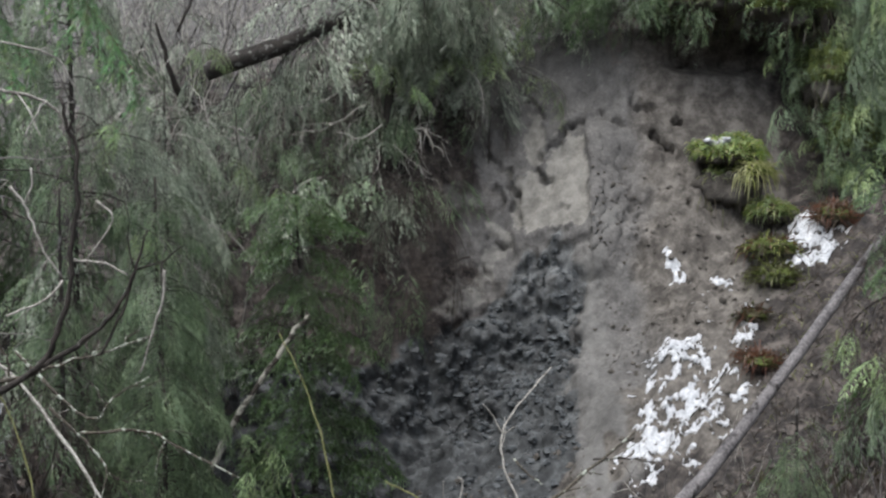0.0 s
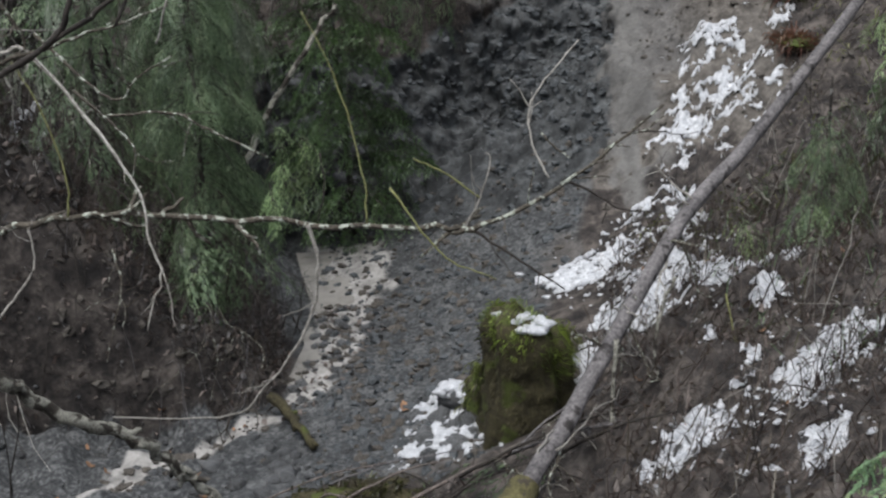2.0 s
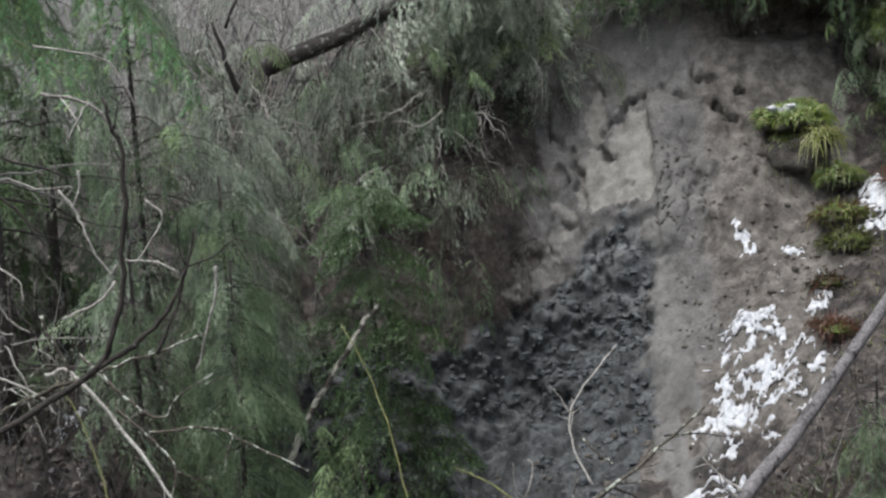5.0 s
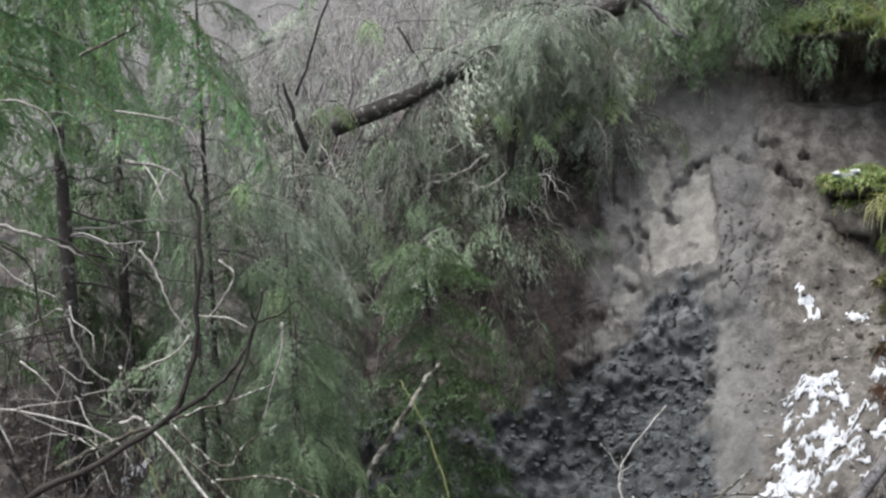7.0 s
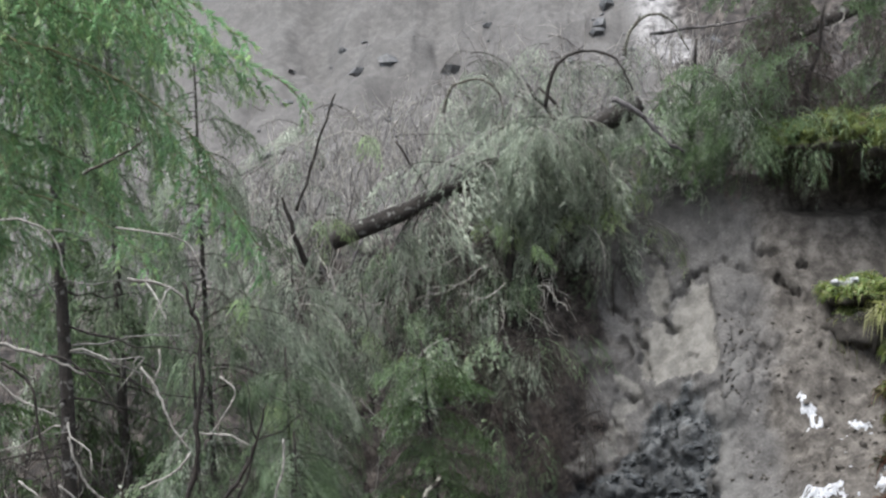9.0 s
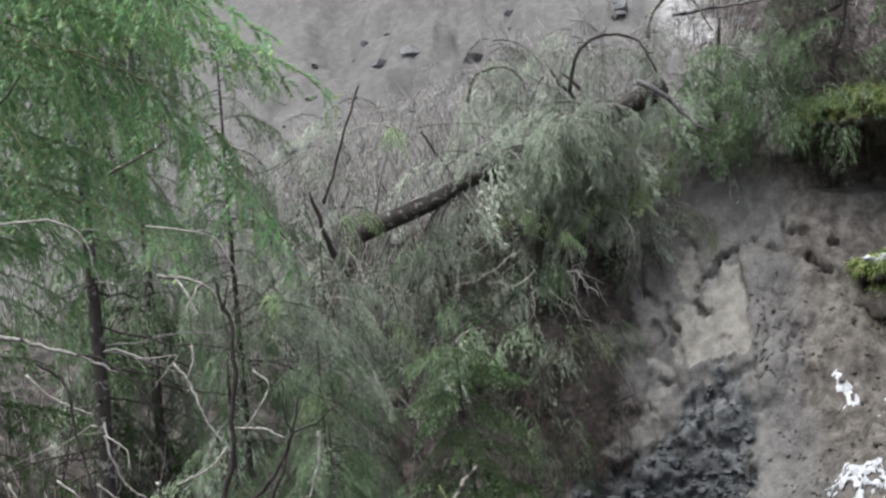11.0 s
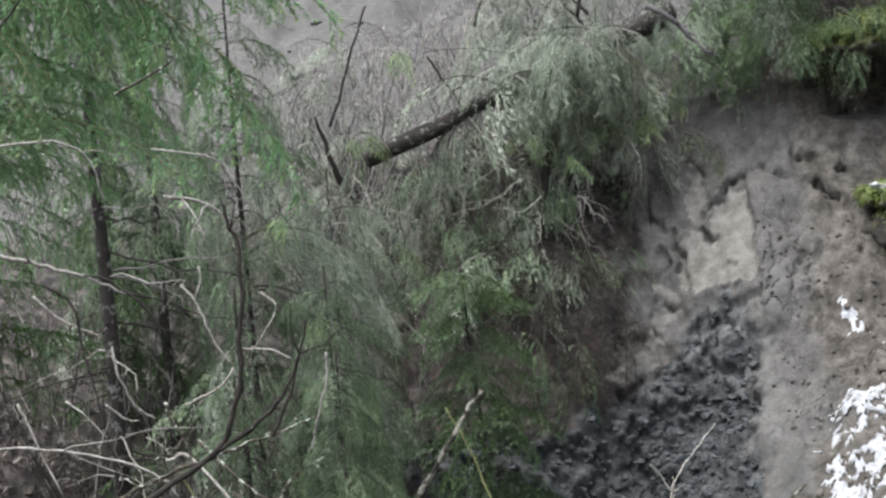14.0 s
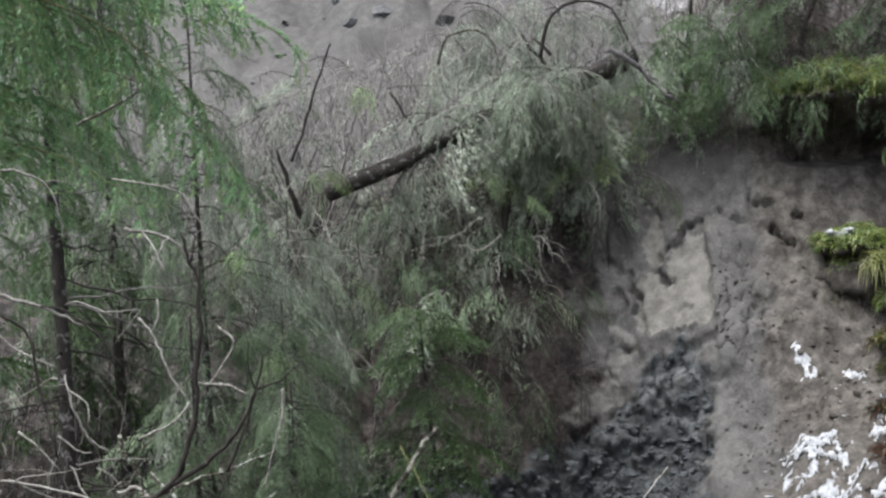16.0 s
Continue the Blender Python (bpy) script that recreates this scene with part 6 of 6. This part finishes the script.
scatter_clods("mud_clods", bedpts[:900], 0.0, (0.006, 0.045), CLOD, 43, "grey mud clods and gravel on the debris tongue")
scatter_clods("earth_clods", bedpts[1100:1700], 0.0, (0.008, 0.045), DIRT_CLOD, 44, "brown earth clods on the debris tongue")
scatter_clods("gravel", bedpts[1500:], 0.0, (0.004, 0.016), STONE, 45, "pale gravel on the debris tongue")
slope = []
for i in range(1500):
    x, y = rs.uniform(0.9, 3.3), rs.uniform(8.6, 12.8)
    slope.append((x, y, ground_z(x, y)))
scatter_clods("slope_clods", [p for p in slope if p[0] > 1.9 or p[1] < 10.5][:900], 0.0, (0.008, 0.034), DIRT_CLOD, 46, "brown earth clods on the raw slope")


bank = []
for i in range(700):
    x, y = rs.uniform(-3.6, -1.2), rs.uniform(7.0, 9.5)
    bank.append((x, y, ground_z(x, y)))
scatter_clods("bank_clods", [p for p in bank if p[0] < float(bank_edge(np.array(p[1])))], -0.2, (0.01, 0.05), DIRT_CLOD, 47, "dark earth clods and small stones on the bank")


strip = []
for i in range(330):
    y = rs.uniform(6.6, 9.3)
    x = float(trickle_line(np.array(y))) + rs.gauss(0.1, 0.16)
    strip.append((x, y, ground_z(x, y) + 0.004))
scatter_clods("strip_clods", strip[:150], 0.0, (0.008, 0.05), DIRT_CLOD, 49, "dark clods and crumbled litter in the muddy trickle", 0.5)
scatter_clods("strip_gravel", strip[240:], 0.0, (0.006, 0.03), STONE, 50, "grey pebbles in the muddy trickle", 0.6)


far_stones = []
for i in range(60):
    x, y = rs.uniform(-6, 3), rs.uniform(20, 27)
    far_stones.append((x, y, ground_z(x, y)))
scatter_clods("far_clods", far_stones, 0.0, (0.03, 0.2), STONE, 48, "dark lumps of clay on the upper slide")


def hanging_roots():
    rng = random.Random(93)
    for i in range(24):
        x, y = rng.uniform(-3.4, -1.35), rng.uniform(7.3, 8.4)
        z = ground_z(x, y)
        g = Geo()
        e = Vector((x + rng.uniform(-0.35, 0.35), y - rng.uniform(0.1, 0.35), max(0.03, z - rng.uniform(0.1, 0.5))))
        pts = wander((x, y, z + rng.uniform(0.0, 0.25)), e, 7, 0.035, rng)
        g.tube(pts, rng.uniform(0.004, 0.011), 0.0015, 5, 0, 0.1, rng)
        for k in range(2):
            a = rng.choice(pts[2:-1])
            g.tube(wander(a, a + Vector((rng.uniform(-0.2, 0.2), rng.uniform(-0.15, 0.05), rng.uniform(-0.25, 0.05))), 4, 0.02, rng), 0.003, 0.001, 4, 0)
        ob = new("root", g.mesh("root", [rng.choice((TWIG, TWIG, TWIG, LICHEN))]))
        tagged(ob, "thin bare root hanging from the dark bank", "root", "bank roots")


hanging_roots()


def litter(name, n, xr, yr, seed, mats, length, lift, label, width=0.006, cat="litter", upright=0.2, keep=lambda x, y: True):
    """Dead stems, needles and grass lying on the forest floor."""
    rng = random.Random(seed)
    g = Geo()
    xs = np.array([rng.uniform(*xr) for i in range(n)])
    ys = np.array([rng.uniform(*yr) for i in range(n)])
    zs = surface(xs, ys)
    for x, y, z in zip(xs.tolist(), ys.tolist(), zs.tolist()):
        if not keep(x, y):
            continue
        ln = rng.uniform(*length)
        d = Vector((rng.uniform(-1, 1), rng.uniform(-1, 1), rng.uniform(-0.5, 0.5) + upright)).normalized()
        p = Vector((x, y, z + rng.uniform(0.0, lift)))
        g.blade(p, p + d * ln, width * rng.uniform(0.6, 1.4), rng.randrange(len(mats)), Vector((rng.uniform(-0.2, 0.2), rng.uniform(-0.2, 0.2), 0.25)) * ln)
    tagged(new(name, g.mesh(name, list(mats), False)), label, cat, kind="stuff")


def off_bed(x, y):
    return (x < -1.25 - 0.12 * (y - 7) and y > 7.6) or x > 0.55 + 0.2 * (y - 7)


litter("left_litter", 11000, (-4.5, -1.1), (5.2, 11.5), 51, (DRY_GRASS, BROWN, GREY_LITTER), (0.05, 0.2), 0.06, "dead stems and brown litter on the bank", keep=off_bed)
litter("right_litter", 4800, (0.5, 3.6), (4.6, 8.8), 52, (DRY_GRASS, BROWN, BROWN), (0.06, 0.28), 0.08, "tangle of dead grass and brown stems on the slope", keep=off_bed, upright=0.35)
litter("edge_litter", 2600, (1.0, 3.8), (8.4, 11.5), 53, (DRY_GRASS, BROWN, GRASS), (0.05, 0.2), 0.04, "thin dead grass on the raw slope", keep=lambda x, y: x > 2.2 - 0.35 * (9.6 - y) or y < 9.0)
litter("slope_green", 600, (1.3, 3.4), (5.6, 9.0), 54, (DULL_MOSS, GREEN), (0.05, 0.16), 0.15, "sparse green grass and moss on the slope", upright=0.6)
litter("near_litter", 4200, (-3.0, 2.5), (0.5, 5.5), 55, (DRY_GRASS, BROWN), (0.06, 0.25), 0.04, "dead grass on the near bank")
litter("upper_litter", 7000, (-7, 6), (14.0, 22.0), 56, (GREY_LITTER, GREY_LITTER, BROWN), (0.1, 0.4), 0.1, "brown forest litter on the upper hillside", width=0.006)


litter("bank_leaves", 8000, (-4.2, -1.15), (7.1, 9.6), 57, (DULL_LEAF, DULL_LEAF, GREY_LITTER, BROWN), (0.03, 0.09), 0.05, "rotting brown leaves and needles on the bank", width=0.022, keep=lambda x, y: x < float(bank_edge(np.array(y))) - 0.02)
litter("slope_leaves", 3200, (-0.6, 3.4), (4.6, 9.2), 58, (DULL_LEAF, BROWN, GREY_LITTER), (0.03, 0.08), 0.05, "rotting brown leaves and needles on the slope", width=0.022, keep=lambda x, y: off_bed(x, y) or y < 6.1)
litter("trickle_leaves", 450, (-1.6, -0.5), (7.3, 9.2), 59, (DULL_LEAF,), (0.02, 0.06), 0.01, "sodden brown leaves strewn along the trickle", width=0.03, upright=0.0, keep=lambda x, y: abs(x - float(trickle_line(np.array(y))) - 0.12) < 0.22)


def brush(name, n, region, seed, mats, height, label, r=0.006, bend=0.5, cat="brush"):
    """A thicket of bare thin stems."""
    rng = random.Random(seed)
    g = Geo()
    for i in range(n):
        x, y = rng.uniform(*region[0]), rng.uniform(*region[1])
        z = ground_z(x, y)
        h = rng.uniform(*height)
        lean = Vector((rng.uniform(-1, 1), rng.uniform(-1, 0.6), 0)) * h * bend
        e = Vector((x, y, z + h)) + lean
        pts = wander((x, y, z - 0.03), e, 5, h * 0.035, rng, sag=-0.12 * h)
        g.tube(pts, r, r * 0.3, 4, rng.randrange(len(mats)), cap=False)
        for k in range(3):
            a = pts[rng.randrange(2, 6)]
            g.tube(wander(a, a + Vector((rng.uniform(-0.3, 0.3), rng.uniform(-0.3, 0.3), rng.uniform(-0.25, 0.25))) * h, 3, h * 0.02, rng), r * 0.45, r * 0.2, 3, rng.randrange(len(mats)), cap=False)
    tagged(new(name, g.mesh(name, list(mats))), label, cat, kind="stuff")


def twig_tangle(name, n, xr, zr, depth, seed, label):
    """Fine bleached twigs that hang and criss-cross among the boughs over the lip."""
    rng = random.Random(seed)
    g = Geo()
    for i in range(n):
        x, z = rng.uniform(*xr), rng.uniform(*zr)
        y = float(base_line(np.array(x))) + 2.75 * min(z / 4.4, 1.02) + rng.uniform(*depth)
        d = Vector((rng.gauss(-0.25, 0.5), rng.uniform(-0.4, 0.2), rng.gauss(-0.7, 0.5))).normalized() * rng.uniform(0.25, 0.95)
        pts = wander((x, y, z), Vector((x, y, z)) + d, 6, 0.035, rng, sag=rng.uniform(-0.12, 0.08))
        r = rng.uniform(0.003, 0.0075)
        g.tube(pts, r, r * 0.4, 4, 0 if rng.random() < 0.75 else 1, cap=False)
        for k in range(3):
            a = pts[rng.randrange(1, 6)]
            e = a + (d.normalized() + Vector((rng.uniform(-0.9, 0.9), rng.uniform(-0.5, 0.5), rng.uniform(-0.9, 0.5)))).normalized() * rng.uniform(0.08, 0.3)
            g.tube(wander(a, e, 3, 0.015, rng), r * 0.55, r * 0.3, 3, 0, cap=False)
    tagged(new(name, g.mesh(name, [PALE_TWIG, TWIG])), label, "brush", kind="stuff")


twig_tangle("lip_twigs", 230, (-3.4, 0.1), (3.4, 5.5), (-0.9, 0.3), 67, "fine bleached twigs hanging among the boughs over the lip")
twig_tangle("bank_twigs", 150, (-4.2, -1.6), (2.0, 3.9), (-2.6, -0.9), 68, "fine bleached twigs among the young spruces of the bank")
brush("upper_brush", 620, ((-7.5, 2.0), (14.2, 18.6)), 61, (PALE_TWIG, PALE_TWIG, PALE_TWIG, GREY_WOOD), (0.3, 1.1), "grey tangle of bare brush on the hillside", 0.009)
brush("lip_brush", 130, ((-4.5, 0.6), (13.2, 14.6)), 62, (PALE_TWIG, TWIG, GREY_WOOD), (0.3, 1.0), "bare brush and dead stems along the lip", 0.007)
brush("left_brush", 150, ((-5.5, -2.4), (6.0, 12.0)), 63, (PALE_TWIG, TWIG, TWIG), (0.3, 1.2), "bare brush on the shaded bank", 0.006)
brush("bank_brush", 220, ((-3.4, -1.3), (7.4, 9.2)), 64, (TWIG, TWIG, GREY_WOOD), (0.15, 0.6), "thin bare stems on the dark bank", 0.004)
brush("slope_brush", 110, ((1.3, 3.3), (5.4, 9.4)), 65, (TWIG, PALE_TWIG, GREY_WOOD), (0.25, 0.8), "thin bare stems on the brown slope", 0.004)
brush("near_brush", 10, ((0.5, 1.5), (4.4, 5.4)), 66, (PALE_TWIG, TWIG), (0.25, 0.6), "thin bare stems on the near bank", 0.004)


def upper_boughs():
    rng = random.Random(71)
    for i in range(9):
        x, y = rng.uniform(-5.0, 0.5), rng.uniform(14.6, 19.5)
        z = ground_z(x, y)
        t = thing("dead_spruce", (x, y, z), "broken dead spruce top lying on the hillside", "tree", "broken tops")
        for k in range(7):
            part("bough", rng.choice(FAR_BROWN[:1] + FAR_GREY[:3]), t, m=aim(Vector((x, y, z + 0.3 + 0.1 * k)), rng.uniform(0, 360), rng.uniform(-10, 40), 0, rng.uniform(0.5, 0.9)))


upper_boughs()


# dead leaves
def dead_leaves():
    rng = random.Random(81)
    for i in range(40):
        if i == 0:
            x, y = -0.47, 7.38
        elif i % 2:
            x, y = rng.uniform(-2.4, -1.3), rng.uniform(6.0, 8.6)
        else:
            x, y = rng.uniform(0.7, 2.4), rng.uniform(5.4, 9.2)
        g = Geo()
        s = 0.06 if i == 0 else rng.uniform(0.02, 0.04)
        n = 10
        for k in range(n):
            w = 2 * math.pi * k / n
            r = s * (0.75 + 0.25 * math.cos(2 * w)) * rng.uniform(0.85, 1.1)
            g.v.append(Vector((r * math.cos(w), r * 0.7 * math.sin(w), 0.25 * s * math.cos(2 * w))))
        g.v.append(Vector((0, 0, -0.1 * s)))
        for k in range(n):
            g.f.append((k, (k + 1) % n, n))
            g.m.append(0)
        for k in range(n + 1):
            g.v.append(g.v[k] - Vector((0, 0, 0.0015)))
        for k in range(n):
            g.f.append((n + 1 + (k + 1) % n, n + 1 + k, 2 * n + 1))
            g.m.append(0)
        ob = new("dead_leaf", g.mesh("dead_leaf", [LEAF]))
        ob.matrix_world = Matrix.Translation((x, y, ground_z(x, y) + 0.02)) @ Euler((rng.uniform(-0.4, 0.7), rng.uniform(-0.4, 0.4), rng.uniform(0, 6))).to_matrix().to_4x4()
        tagged(ob, "curled brown dead leaf on wet ground", "leaf", "dead leaves")


dead_leaves()


# ---------------------------------------------------------------- muddy trickle
def trickle():
    ys = np.arange(7.75, 10.45, 0.05)
    us = np.linspace(-1.2, 1.2, 18)
    Y, U = np.meshgrid(ys, us, indexing="ij")
    edge = trickle_line(Y)
    X = edge + U * trickle_width(Y)
    Z = height(edge, Y) - 0.004
    ny, nx = X.shape
    idx = np.arange(nx * ny).reshape(ny, nx)
    quads = np.stack([idx[:-1, :-1], idx[:-1, 1:], idx[1:, 1:], idx[1:, :-1]], -1).reshape(-1, 4)
    me = bpy.data.meshes.new("muddy_water")
    me.from_pydata(np.stack([X, Y, Z], -1).reshape(-1, 3).tolist(), [], quads.tolist())
    m = stuff_material("muddy_water", (0.17, 0.161, 0.146), (0.28, 0.267, 0.245), 2.0, rough=0.12, bump=0.05, fine=4, spec=0.5)
    me.materials.append(m)
    me.polygons.foreach_set("use_smooth", [True] * len(quads))
    tagged(new("muddy_water", me), "shallow muddy trickle of water in the gully bed", "water", kind="structure")


trickle()
